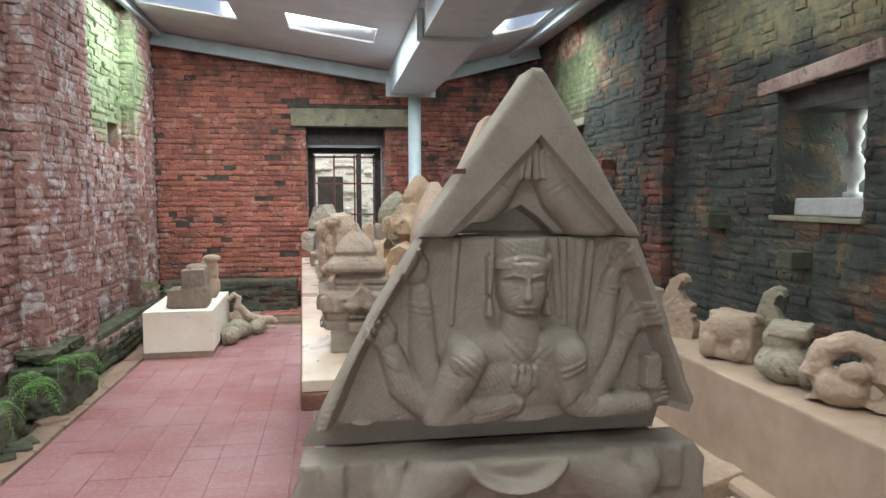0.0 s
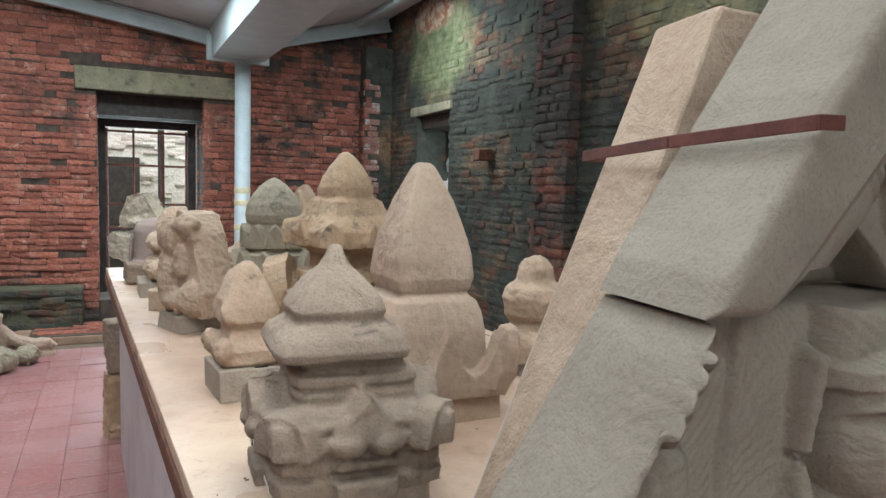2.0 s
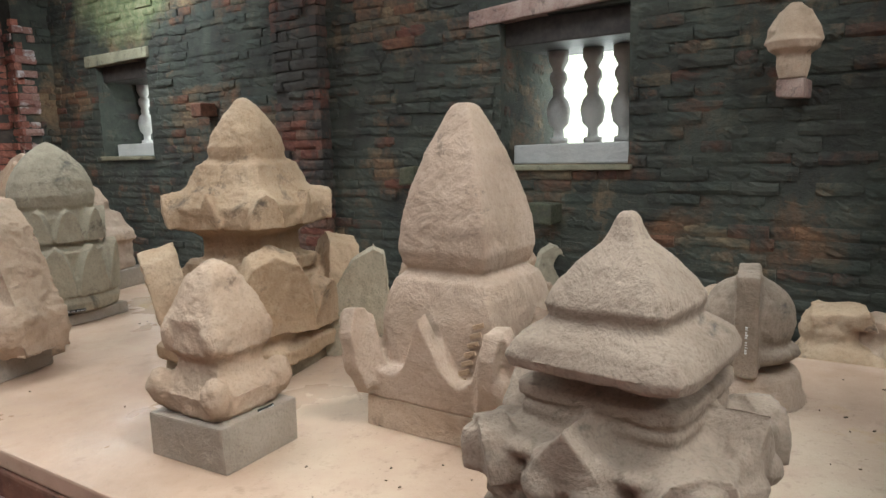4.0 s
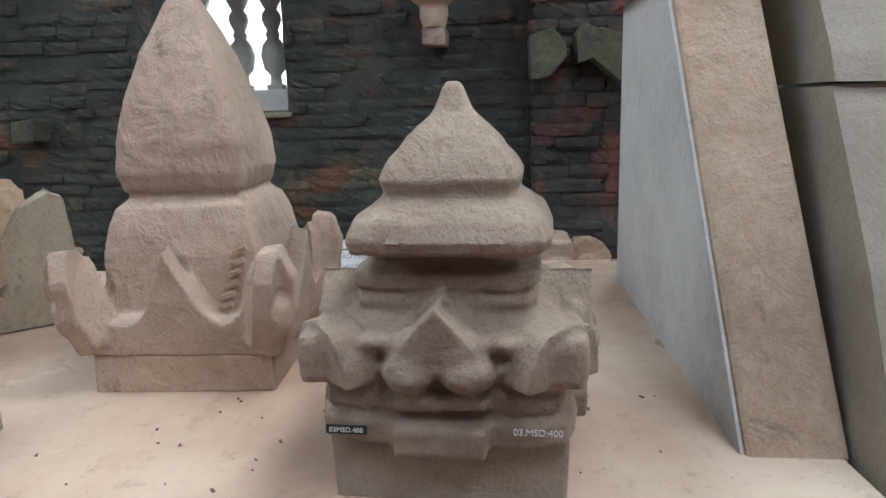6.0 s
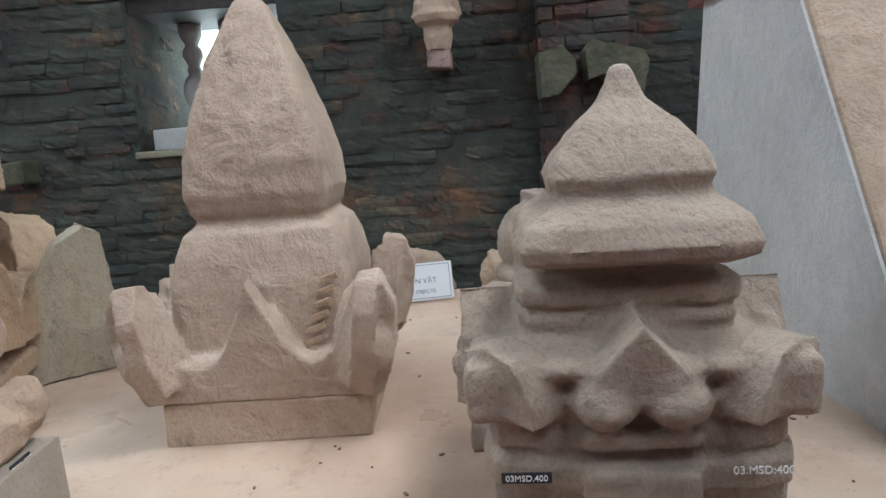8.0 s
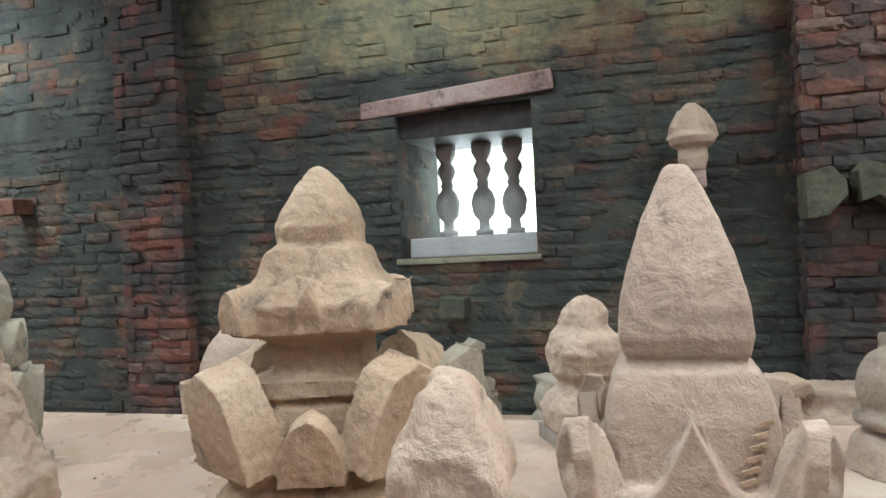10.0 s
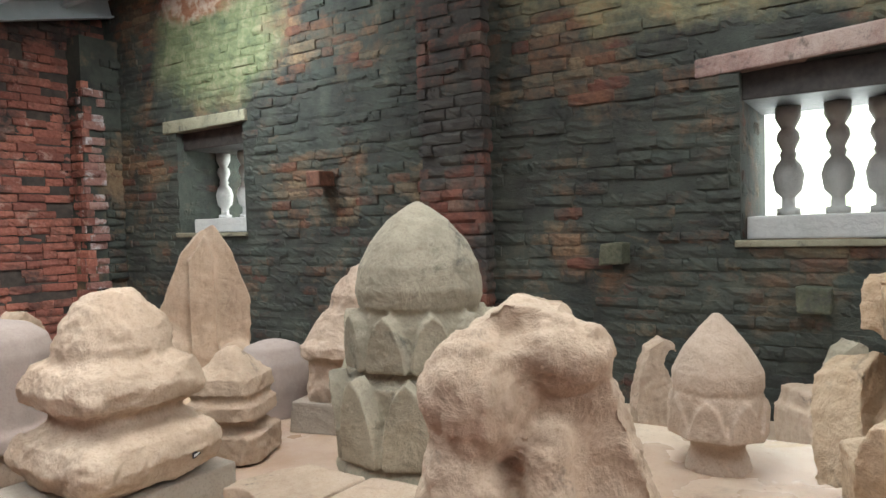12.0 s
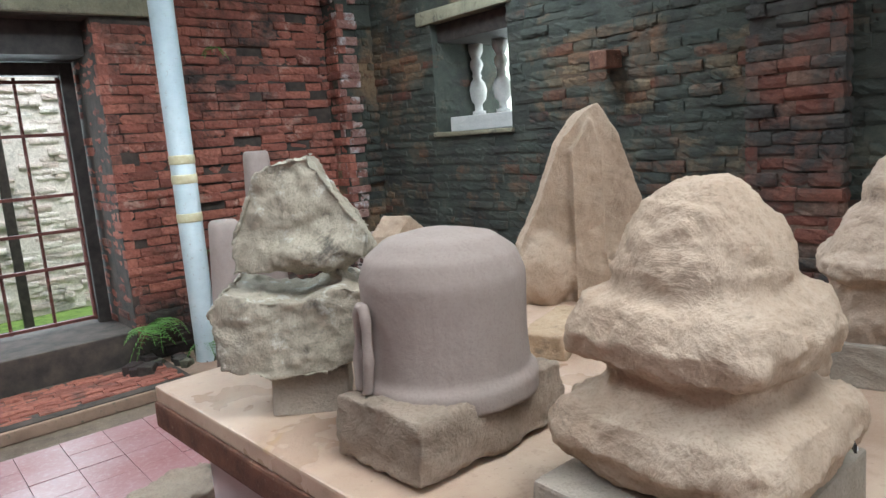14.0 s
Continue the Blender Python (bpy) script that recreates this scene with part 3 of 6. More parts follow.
gutter = thing("gutter", 0, 0, 0, 0, "large grey sheet-metal valley gutter", "gutter", kind="structure")
part("trough", box(GX0, GX1, Y0, 8.42, GZ, GZ + 0.015), "steel", gutter)
for x in (GX0, GX1 - 0.012):
    part("side", box(x, x + 0.012, Y0, 8.42, GZ + 0.016, VALLEY + 0.01), "steel", gutter)
part("end_plate", box(GX0 + 0.013, GX1 - 0.013, 8.405, 8.419, GZ + 0.017, VALLEY), "steel", gutter)
for y in (8.32, 5.4, 1.6):
    bm = bmesh.new()
    add_box(bm, GX0 - 0.05, GX1 + 0.05, y - 0.025, y + 0.025, GZ - 0.03, GZ - 0.003)
    add_box(bm, GX0 - 0.05, GX0 - 0.004, y - 0.025, y + 0.025, GZ - 0.002, GZ + 0.2)
    add_box(bm, GX1 + 0.004, GX1 + 0.05, y - 0.025, y + 0.025, GZ - 0.002, GZ + 0.2)
    part("bracket", bm, "steel", gutter)

drain = thing("drain_pipe", 1.21, 8.36, 0, 0, "pale grey drain pipe with yellowed tape bands", "pipe")
part("pipe", lathe([(-0.02, 0.079), (0.06, 0.077), (0.12, 0.074), (2.558, 0.074)], 2, 24), "steel", drain, smooth=True)
for z in (0.98, 1.22, 1.34):
    part("tape_band", lathe([(z - 0.028, 0.0755), (z - 0.022, 0.078), (z + 0.022, 0.078), (z + 0.028, 0.0755)], 2, 24), "tape", drain, smooth=True)

# door lintel, frame and grille
lintel = part("door_lintel", box(-0.24, 1.27, Y1 - 0.035, Y1 + 0.5, 2.238, 2.446, 0.012, None, 0.006), "lintel")
tagged(lintel, "weathered grey stone door lintel", "lintel", kind="structure")
inner = part("door_head", box(-0.055, 0.875, Y1 + 0.2, Y1 + THICK - 0.05, 2.03, 2.233), "wood")
tagged(inner, "dark timber head of the doorway", "lintel", kind="structure")
door = thing("door_1", 0.395, Y1 + 0.55, 0.262, 0, "rusty iron grille gate in a dark wood frame", "door", kind="structure")
fr = bmesh.new()
for a, b, c, d in ((-0.47, -0.39, 0, 1.76), (0.39, 0.47, 0, 1.76), (-0.39, 0.39, 1.68, 1.76)):
    add_box(fr, a, b, -0.04, 0.04, c, d, 0.004)
part("door_frame", fr, "wood", door)
for x in (-0.385, -0.13, 0.13, 0.385):
    bm = bmesh.new()
    tube(bm, [(x, 0.02, 0.02), (x, 0.02, 1.67)], 0.011 if abs(x) < 0.3 else 0.018, 8)
    part("upright_bar", bm, "rust", door)
for z in (0.04, 0.42, 0.66, 0.9, 1.3, 1.64):
    bm = bmesh.new()
    add_box(bm, -0.39, 0.39, -0.012, 0.008, z - 0.011, z + 0.011)
    part("cross_bar", bm, "rust", door)
sill = part("door_step", box(-0.065, 0.885, Y1 + 0.02, Y1 + THICK, -0.02, 0.26, 0.01), "mortar")
tagged(sill, "dark worn stone door step", "step", kind="structure")
MAT["wet_brick"] = brick_material("wet_brick", RED, ((0.02, 0.02, 0.02), (0.05, 0.05, 0.05), (0.12, 0.12, 0.12)), 0.6, 2.0)
ledge = part("back_ledge", box(X0, 2.4, Y1 - 0.62, Y1 - 0.004, -0.02, 0.05, 0.01), "slab")
tagged(ledge, "worn paved ledge along the back wall", "ledge", kind="structure")


def baluster(parent, y, z0, z1):
    h = z1 - z0
    pr = [(0, 0.05), (0.06, 0.05), (0.07, 0.03), (0.16, 0.028), (0.22, 0.056), (0.36, 0.068), (0.46, 0.054), (0.52, 0.03), (0.56, 0.036), (0.6, 0.028), (0.7, 0.05), (0.76, 0.045),
          (0.8, 0.03), (0.84, 0.04), (0.9, 0.055), (1.0, 0.055)]
    ob = part("baluster", lathe([(z * h, r) for z, r in pr], 2.0, 20), "pale_block", parent, "turned stone baluster", smooth=True)
    ob.location = (0.4, y, z0)


def window(name, ya, yb, z0, z1, lint, bars, label):
    w = thing(name, X1, (ya + yb) / 2, z0, 0, label, "window", kind="structure")
    c = (ya + yb) / 2
    part("window_sill", box(0.13, 0.52, ya - c + 0.004, yb - c - 0.004, 0.0, 0.1, 0.008, None, 0.004), "pale_block", w, "pale worn stone sill")
    part("sill_ledge", box(-0.02, 0.4, ya - c - 0.02, yb - c + 0.02, -0.03, -0.002, 0.006, None, 0.003), "lintel", w)
    part("window_head", box(0.06, 0.62, ya - c, yb - c, z1 - z0 - 0.13, z1 - z0 - 0.002, 0.006), "wood", w, "dark timber head")
    for y in bars:
        baluster(w, y - c, 0.1, z1 - z0 - 0.132)
    la, lb, rise = lint
    part("window_lintel", box(-0.02, 0.3, la - c, lb - c, z1 - z0, z1 - z0 + 0.09, 0.01, pose(0, 0, 0, rise, 0, 0), 0.008), "rose_lintel" if z1 < 2.05 else "lintel", w, "worn stone lintel")
    return w


window("window_1", 3.25, 3.93, 1.30, 2.03, (3.09, 4.06, -3.5), (3.79, 3.59, 3.42), "small brick window with three stone balusters")
window("window_2", 7.06, 7.78, 1.39, 2.13, (7.01, 7.91, 0.0), (7.76, 7.51, 7.24), "small brick window with stone balusters and pale sill")

# outdoors through the openings
MAT["pale_brick"] = brick_material("pale_ruined_brick", ((0.5, 0.42, 0.38), (0.62, 0.56, 0.52), (0.7, 0.67, 0.62), (0.56, 0.46, 0.42)), ((0.12, 0.12, 0.11), (0.2, 0.2, 0.19), (0.3, 0.3, 0.28)), 0.62, 3.0)
far = part("outer_wall", box(-2.5, 4.5, Y1 + 3.2, Y1 + 3.6, -0.13, 2.6, 0.02), "pale_brick")
brick_face(far, "pale_brick", pose(4.5, Y1 + 3.19, -0.13, 0, 0, 180), 7.0, 2.7, [(4.06, 4.52, 0, 1.86)], None, 91, 0.014, 0.05)
tagged(far, "sunlit pale outbuilding wall with a dark doorway", "wall", kind="structure")
part("doorway", box(0.0, 0.42, Y1 + 3.185, Y1 + 3.195, -0.12, 1.72), "wood", far)
part("wooden_post", box(0.62, 0.70, Y1 + 2.6, Y1 + 2.68, -0.12, 2.3, 0.01), "wood", far)

sky_lamp("entrance_light", pose(-0.15, Y0 - 0.3, 1.15, 90, 0, 0), 1.4, 2.0, 26, DAY)
# a self-lit sheet past the windows: overexposed daylight put in as emission
garden_glow = Nodes("glowing_garden_backdrop")
glow = garden_glow.add("ShaderNodeEmission", Strength=2.6)
hp = garden_glow.where()
garden_glow.link(garden_glow.ramp(garden_glow.noise(hp, 2.2, 6, 0.7), (0.4, (0.62, 0.72, 0.5)), (0.55, (0.95, 1.0, 0.92))), glow.inputs["Color"])
garden_glow.link(glow.outputs[0], garden_glow.t.nodes["Material Output"].inputs["Surface"])
MAT["garden_glow"] = garden_glow.m
garden = part("backdrop", box(X1 + 4.0, X1 + 4.05, -4, 20, -0.12, 6.0), "garden_glow")
tagged(garden, "glowing pale green sheet standing in for the overexposed garden outside the windows", "backdrop", kind="structure")
# lamps for the sky in the doorway and the windows
sky_lamp("door_light", pose(0.35, Y1 + THICK + 0.25, 1.2, -90, 0, 0), 0.95, 1.9, 34, DAY)
# added fill lamp in the open air, brightens the yard seen through the door
sky_lamp("yard_light", pose(0.8, Y1 + 2.0, 4.2, -20, 0, 0), 4.0, 1.5, 190, DAY)
sky_lamp("window_light", pose(X1 + 0.75, 3.59, 1.7, 0, 90, 0), 0.7, 0.7, 7, DAY)
sky_lamp("window_light", pose(X1 + 0.75, 7.42, 1.8, 0, 90, 0), 0.7, 0.6, 7, DAY)


# ---- the stone table ----
TT = 0.962
table = thing("display_table", 0, 0, 0, 0, "long masonry display table with cream top and brown edge", "table")
table.matrix_world = pose(0.151, 1.959, 0, 0, 0, 2.44)
part("table_top", box(0.004, 1.046, 0.004, 3.376, TT - 0.03, TT, 0.004), "table_top", table, "cream cement top with ochre stains")
part("edge_band", box(0, 1.05, 0, 3.38, TT - 0.078, TT - 0.031, 0.006, None, 0.002), "edge", table, "worn brown edge")
part("body", box(0.06, 0.99, 0.08, 3.31, -0.01, TT - 0.079), "mauve_wash", table)

# ---- carved stones ----
CLOUD = bpy.data.textures.new("erosion", "CLOUDS")
CLOUD.noise_scale, CLOUD.noise_depth, CLOUD.noise_type = 0.075, 4, "HARD_NOISE"
PITS = bpy.data.textures.new("pits", "CLOUDS")
PITS.noise_scale, PITS.noise_depth, PITS.noise_type = 0.02, 3, "HARD_NOISE"


def carve(name, bm, material, parent, label="", voxel=0.005, worn=0.008, pits=0.003, soften=3):
    """Joins rough shapes into one worn stone."""
    ob = part(name, bm, material, parent, label)
    r = ob.modifiers.new("join", "REMESH")
    r.mode, r.voxel_size, r.use_smooth_shade = "VOXEL", voxel, True
    s = ob.modifiers.new("soften", "SMOOTH")
    s.iterations, s.factor = soften, 0.5
    for tex, k in ((CLOUD, worn), (PITS, pits)):
        if k:
            d = ob.modifiers.new("wear", "DISPLACE")
            d.texture, d.strength, d.mid_level, d.texture_coords = tex, k, 0.5, "GLOBAL"
    return ob


def leaf_outline(w, h, point=0.5):
    """Half a pointed leaf: wide low down, coming to a tip."""
    pts = []
    for i in range(9):
        t = i / 8
        pts.append((w / 2 * math.cos(t * math.pi / 2) ** point, h * t))
    return [(x, z) for x, z in pts] + [(-x, z) for x, z in pts[-2::-1]]


def add_leaf(bm, angle, radius, z, w, h, thick, lean=0.0, point=0.6):
    """A leaf that stands round a centre, leaning outwards."""
    m = pose(0, 0, 0, 0, 0, angle) @ pose(0, -radius, z, lean, 0, 0)
    return add_prism(bm, leaf_outline(w, h, point), -thick / 2, thick / 2, m)


def finial(name, x, y, turn, label, material, build, block=None, block_material="block", category="carved stone", z=TT, top=None, size=1.0, **k):
    """A carved stone on its cement block. build fills a bmesh; block: (half width, half depth, height)."""
    t = thing(name, x, y, z, turn, label, category)
    t.matrix_world = pose(x, y, z, 0, 0, turn) @ Matrix.Scale(size, 4)
    lift = 0.0
    if block:
        w, d, lift = block
        part("base_block", box(-w, w, -d, d, -0.002, lift, 0.004, None, 0.004), block_material, t, "square cement block")
    bm = bmesh.new()
    build(bm)
    if top:
        s = ((top - z) / size - lift) / max(v.co.z for v in bm.verts)
        for v in bm.verts:
            v.co.z *= s
    ob = carve("carved_stone", bm, material, t, "", **k)
    ob.location.z = lift - 0.004 if block else -0.004
    return t


def number_plate(parent, m, w, h, dark=True):
    """An inventory number: a small dark strip with painted marks, or white marks alone."""
    if dark:
        ob = part("inventory_label", box(-w / 2, w / 2, -0.002, 0.0, -h / 2, h / 2), "black", parent, "small black inventory label")
        ob.matrix_local = m
    bm = bmesh.new()
    n = max(6, int(w / 0.0042))
    for i in range(n):
        a = -w / 2 + w * (i + 0.2) / n
        if i != n // 2:
            add_box(bm, a, a + w / n * random.uniform(0.25, 0.65), -0.0032, -0.0021, -h * 0.24, h * 0.24 * random.uniform(0.3, 1.0))
    ob = part("inventory_number", bm, "paint", parent, "white painted inventory number")
    ob.matrix_local = m


def writing(name, text, size, material, parent, m, label=""):
    """Letters as a mesh, in the plane x and z of m, facing -y."""
    c = bpy.data.curves.new(name, "FONT")
    c.body, c.size, c.extrude, c.align_x, c.align_y = text, size, 0.0004, "CENTER", "CENTER"
    tmp = bpy.data.objects.new(name, c)
    scene.collection.objects.link(tmp)
    bpy.context.view_layer.update()
    me = bpy.data.meshes.new_from_object(tmp.evaluated_get(bpy.context.evaluated_depsgraph_get()))
    bpy.data.objects.remove(tmp)
    bpy.data.curves.remove(c)
    me.materials.clear()
    ob = part(name, me, material, parent, label)
    ob.matrix_local = m @ pose(0, 0, 0, 90, 0, 0)
    return ob


# tiered stone with a lion-like mask worn smooth, close to the table's edge
def build_mask(bm):
    add_lathe(bm, [(0.0, 0.108), (0.003, 0.12), (0.028, 0.121), (0.033, 0.108), (0.038, 0.117), (0.054, 0.117), (0.06, 0.106), (0.118, 0.104), (0.128, 0.085)], 9)
    add_lathe(bm, [(0.12, 0.078), (0.134, 0.088), (0.142, 0.088), (0.147, 0.08), (0.152, 0.09), (0.168, 0.09), (0.174, 0.074), (0.19, 0.072)], 8)
    lean = pose(0.006, -0.02, 0)
    add_lathe(bm, [(0.183, 0.068), (0.19, 0.092), (0.204, 0.096), (0.222, 0.088), (0.24, 0.066), (0.25, 0.05)], 9, 32, lean)
    add_lathe(bm, [(0.236, 0.045), (0.244, 0.064), (0.258, 0.068), (0.275, 0.06), (0.3, 0.042), (0.322, 0.02), (0.338, 0.014), (0.35, 0.01), (0.354, 0.005)], 7, 32, lean)
    for sx in (-1, 1):
        for sy in (-1, 1):
            add_box(bm, -0.036, 0.036, -0.036, 0.036, 0.062, 0.118, 0.012, pose(sx * 0.095, sy * 0.09, 0, 0, 0, 0))
            add_leaf(bm, {(-1, -1): -45, (1, -1): 45, (1, 1): 135, (-1, 1): 225}[(sx, sy)], 0.138, 0.066, 0.09, 0.066, 0.036, 6, 0.3)
    for a in (0, 90, 180, 270):
        m = pose(0, 0, 0, 0, 0, a)
        add_box(bm, -0.1, 0.1, -0.114, -0.06, 0.058, 0.114, 0.006, m)
        add_leaf(bm, a, 0.112, 0.085, 0.08, 0.068, 0.05, 3, 1.1)
        for s in (-1, 1):
            add_blob(bm, s * 0.026, -0.122, 0.082, 0.027, 0.026, 0.022, m)
            add_blob(bm, s * 0.02, -0.118, 0.1, 0.024, 0.022, 0.026, m)
            add_blob(bm, s * 0.056, -0.112, 0.108, 0.02, 0.018, 0.012, m)
        add_box(bm, -0.044, 0.044, -0.136, -0.08, -0.006, 0.03, 0.008, m)
        add_box(bm, -0.042, 0.042, -0.128, -0.08, 0.04, 0.056, 0.005, m)


mask = finial("tiered_finial", 0.324, 2.354, -94, "grey-brown tiered sandstone finial on a cement block", "grey", build_mask, (0.112, 0.095, 0.072), voxel=0.0034, worn=0.006, pits=0.0016, soften=1, top=1.344, size=0.96)
part("inventory_label", box(-0.019, 0.019, -0.002, 0.0, -0.004, 0.004), "black", mask, "small black inventory label").matrix_local = pose(-0.086, -0.1225, 0.086)
writing("inventory_number", "03MSD.400", 0.0068, "paint", mask, pose(-0.086, -0.125, 0.086), "white painted inventory number")
writing("inventory_number", "03.MSD:400", 0.0088, "paint", mask, pose(0.086, -0.1235, 0.089), "white painted inventory number")


# tall four-sided spire on a bowl of leaves
def build_spire(bm):
    add_lathe(bm, [(0.196, 0.076), (0.206, 0.086), (0.23, 0.092), (0.27, 0.089), (0.32, 0.076), (0.38, 0.055), (0.43, 0.031), (0.45, 0.02), (0.457, 0.012)], 18, 64)
    add_lathe(bm, [(0.0, 0.11), (0.06, 0.118), (0.13, 0.116), (0.165, 0.108), (0.188, 0.098), (0.2, 0.08)], 12, 64)
    add_lathe(bm, [(0.0, 0.112), (0.006, 0.124), (0.03, 0.136), (0.05, 0.142), (0.056, 0.13), (0.05, 0.11)], 8, 48)
    # a wavy rim of leaves on each side: curled up at the corners, dipping beside a pointed middle leaf
    wave = [(-0.15, 0.0), (-0.172, 0.055), (-0.178, 0.1), (-0.165, 0.135), (-0.142, 0.13), (-0.128, 0.085), (-0.1, 0.048), (-0.066, 0.04), (-0.04, 0.06), (-0.02, 0.1), (0.0, 0.142), (0.018, 0.105),
            (0.042, 0.062), (0.068, 0.042), (0.094, 0.058), (0.112, 0.1), (0.13, 0.138), (0.158, 0.142), (0.176, 0.105), (0.172, 0.055), (0.15, 0.0)]
    for a in (0, 90, 180, 270):
        m = pose(0, 0, 0, 0, 0, a) @ pose(0, -0.128, 0.004, 7, 0, 0)
        add_prism(bm, wave, -0.014, 0.016, m)
        for sx in (-1, 1):
            add_blob(bm, sx * 0.148, -0.012, 0.055, 0.022, 0.02, 0.03, m)
    for a in (45, 135, 225, 315):
        add_leaf(bm, a, 0.17, 0.02, 0.07, 0.11, 0.045, 12, 0.45)


spire = finial("spire_finial", 0.602, 2.72, 90, "tall four-sided pink sandstone spire on leaf base", "rose", build_spire, (0.13, 0.14, 0.055), "sand", voxel=0.0038, worn=0.004, pits=0.0016, soften=2, top=1.474, size=0.92)
for i in range(7):
    hole = part("drill_hole", box(-0.011, 0.011, -0.003, 0.0, -0.004, 0.004, 0.0015), "ochre", spire, "row of small carved notches")
    hole.matrix_local = pose(-0.062 - 0.005 * i, 0.122 - 0.001 * i, 0.105 + 0.0155 * i, 0, -20, 180)
number_plate(spire, pose(-0.02, 0.133, 0.056, 0, 0, 180), 0.034, 0.008)


# small worn tower of cushions
def build_small(bm):
    add_lathe(bm, [(0.0, 0.07), (0.008, 0.08), (0.036, 0.084), (0.05, 0.07), (0.062, 0.06), (0.078, 0.058), (0.09, 0.072), (0.135, 0.07), (0.155, 0.058), (0.185, 0.04), (0.205, 0.022), (0.212, 0.008)], 8)
    for sx in (-1, 1):
        for sy in (-1, 1):
            add_blob(bm, sx * 0.072, sy * 0.068, 0.04, 0.028, 0.028, 0.03)
            add_blob(bm, sx * 0.052, sy * 0.05, 0.11, 0.026, 0.026, 0.03)
    add_blob(bm, 0.008, 0.006, 0.178, 0.036, 0.034, 0.034)


small = finial("worn_finial", 0.295, 2.965, 4, "small worn sandstone finial on a cement block", "sand", build_small, (0.088, 0.092, 0.078), voxel=0.0038, worn=0.012, pits=0.005, soften=1, top=1.255, size=0.84)
number_plate(small, pose(0.02, -0.083, 0.078), 0.036, 0.008)


# tall tower with four large corner leaves
def build_tower(bm):
    add_lathe(bm, [(0.0, 0.135), (0.01, 0.15), (0.05, 0.15), (0.056, 0.14), (0.07, 0.12)], 7)
    add_lathe(bm, [(0.06, 0.12), (0.15, 0.11), (0.158, 0.094), (0.165, 0.112), (0.192, 0.112), (0.2, 0.082), (0.24, 0.08), (0.25, 0.1), (0.256, 0.128), (0.3, 0.134), (0.325, 0.115), (0.34, 0.1),
                   (0.38, 0.082), (0.388, 0.068)], 9)
    add_lathe(bm, [(0.38, 0.066), (0.392, 0.076), (0.412, 0.077), (0.44, 0.066), (0.475, 0.042), (0.5, 0.02), (0.51, 0.006)], 2.6)
    add_lathe(bm, [(0.0, 0.15), (0.008, 0.165), (0.036, 0.168), (0.046, 0.155)], 8)
    for a in (45, 135, 225, 315):
        add_leaf(bm, a, 0.168, 0.075, 0.165, 0.155, 0.075, 12, 0.34)
        add_blob(bm, 0, -0.15, 0.1, 0.065, 0.05, 0.065, pose(0, 0, 0, 0, 0, a))
        add_leaf(bm, a, 0.15, 0.262, 0.075, 0.07, 0.05, 8, 0.5)
    for a in (0, 90, 180, 270):
        add_leaf(bm, a, 0.152, 0.06, 0.105, 0.1, 0.05, 10, 0.5)
        add_leaf(bm, a, 0.13, 0.26, 0.05, 0.07, 0.03, 6, 0.8)


tower = finial("tower_finial", 0.615, 3.265, 16, "tall tiered sandstone tower finial with corner leaves", "ochre", build_tower, (0.14, 0.14, 0.03), "olive", voxel=0.004, worn=0.008, pits=0.004, soften=1, top=1.517, size=0.95)
number_plate(tower, pose(-0.154, 0.09, 0.05, 0, 0, -90), 0.04, 0.008)


# egg-shaped dome on two rings of petals
def build_lotus(bm):
    add_lathe(bm, [(0.0, 0.125), (0.006, 0.14), (0.028, 0.146), (0.04, 0.14), (0.05, 0.122), (0.09, 0.122), (0.15, 0.128), (0.158, 0.11), (0.176, 0.102), (0.23, 0.104), (0.24, 0.1), (0.256, 0.095)], 2.2, 40)
    add_lathe(bm, [(0.245, 0.095), (0.258, 0.106), (0.282, 0.11), (0.315, 0.103), (0.35, 0.083), (0.38, 0.054), (0.4, 0.024), (0.409, 0.006)], 2.0, 40)
    for i in range(10):
        add_leaf(bm, i * 36, 0.13, 0.046, 0.086, 0.122, 0.034, 6, 0.55)
        add_leaf(bm, i * 36 + 18, 0.109, 0.172, 0.07, 0.08, 0.032, 5, 0.55)
        add_blob(bm, 0, -0.135, 0.052, 0.012, 0.01, 0.01, pose(0, 0, 0, 0, 0, i * 36 + 18))


lotus = finial("lotus_finial", 0.588, 4.041, 8, "olive-grey egg-shaped finial on two rings of petals", "olive", build_lotus, (0.12, 0.12, 0.034), "block", voxel=0.003, worn=0.003, pits=0.0025, soften=1, top=1.445, size=0.965)
number_plate(lotus, pose(-0.06, -0.14, 0.045, 0, 0, -22), 0.05, 0.008)


# eroded upright boulder
def build_boulder(bm):
    add_prism(bm, [(-0.1, 0.0), (-0.11, 0.1), (-0.095, 0.19), (-0.065, 0.248), (-0.02, 0.275), (0.03, 0.266), (0.075, 0.215), (0.11, 0.13), (0.142, 0.065), (0.138, 0.0)], -0.045, 0.075)
    add_blob(bm, -0.045, -0.045, 0.2, 0.056, 0.045, 0.06)
    add_blob(bm, -0.06, -0.05, 0.09, 0.05, 0.04, 0.09)
    add_blob(bm, 0.03, -0.035, 0.235, 0.05, 0.04, 0.032)
    add_blob(bm, 0.02, -0.05, 0.14, 0.03, 0.03, 0.045)
    add_blob(bm, 0.085, -0.045, 0.05, 0.06, 0.045, 0.05)
    add_blob(bm, -0.01, 0.0, 0.035, 0.12, 0.09, 0.04)


finial("eroded_stone", 0.262, 3.68, -70, "eroded ochre sandstone lump on a cement block", "sand", build_boulder, (0.078, 0.078, 0.05), voxel=0.0042, worn=0.017, pits=0.006, soften=1, top=1.338, size=1.0)


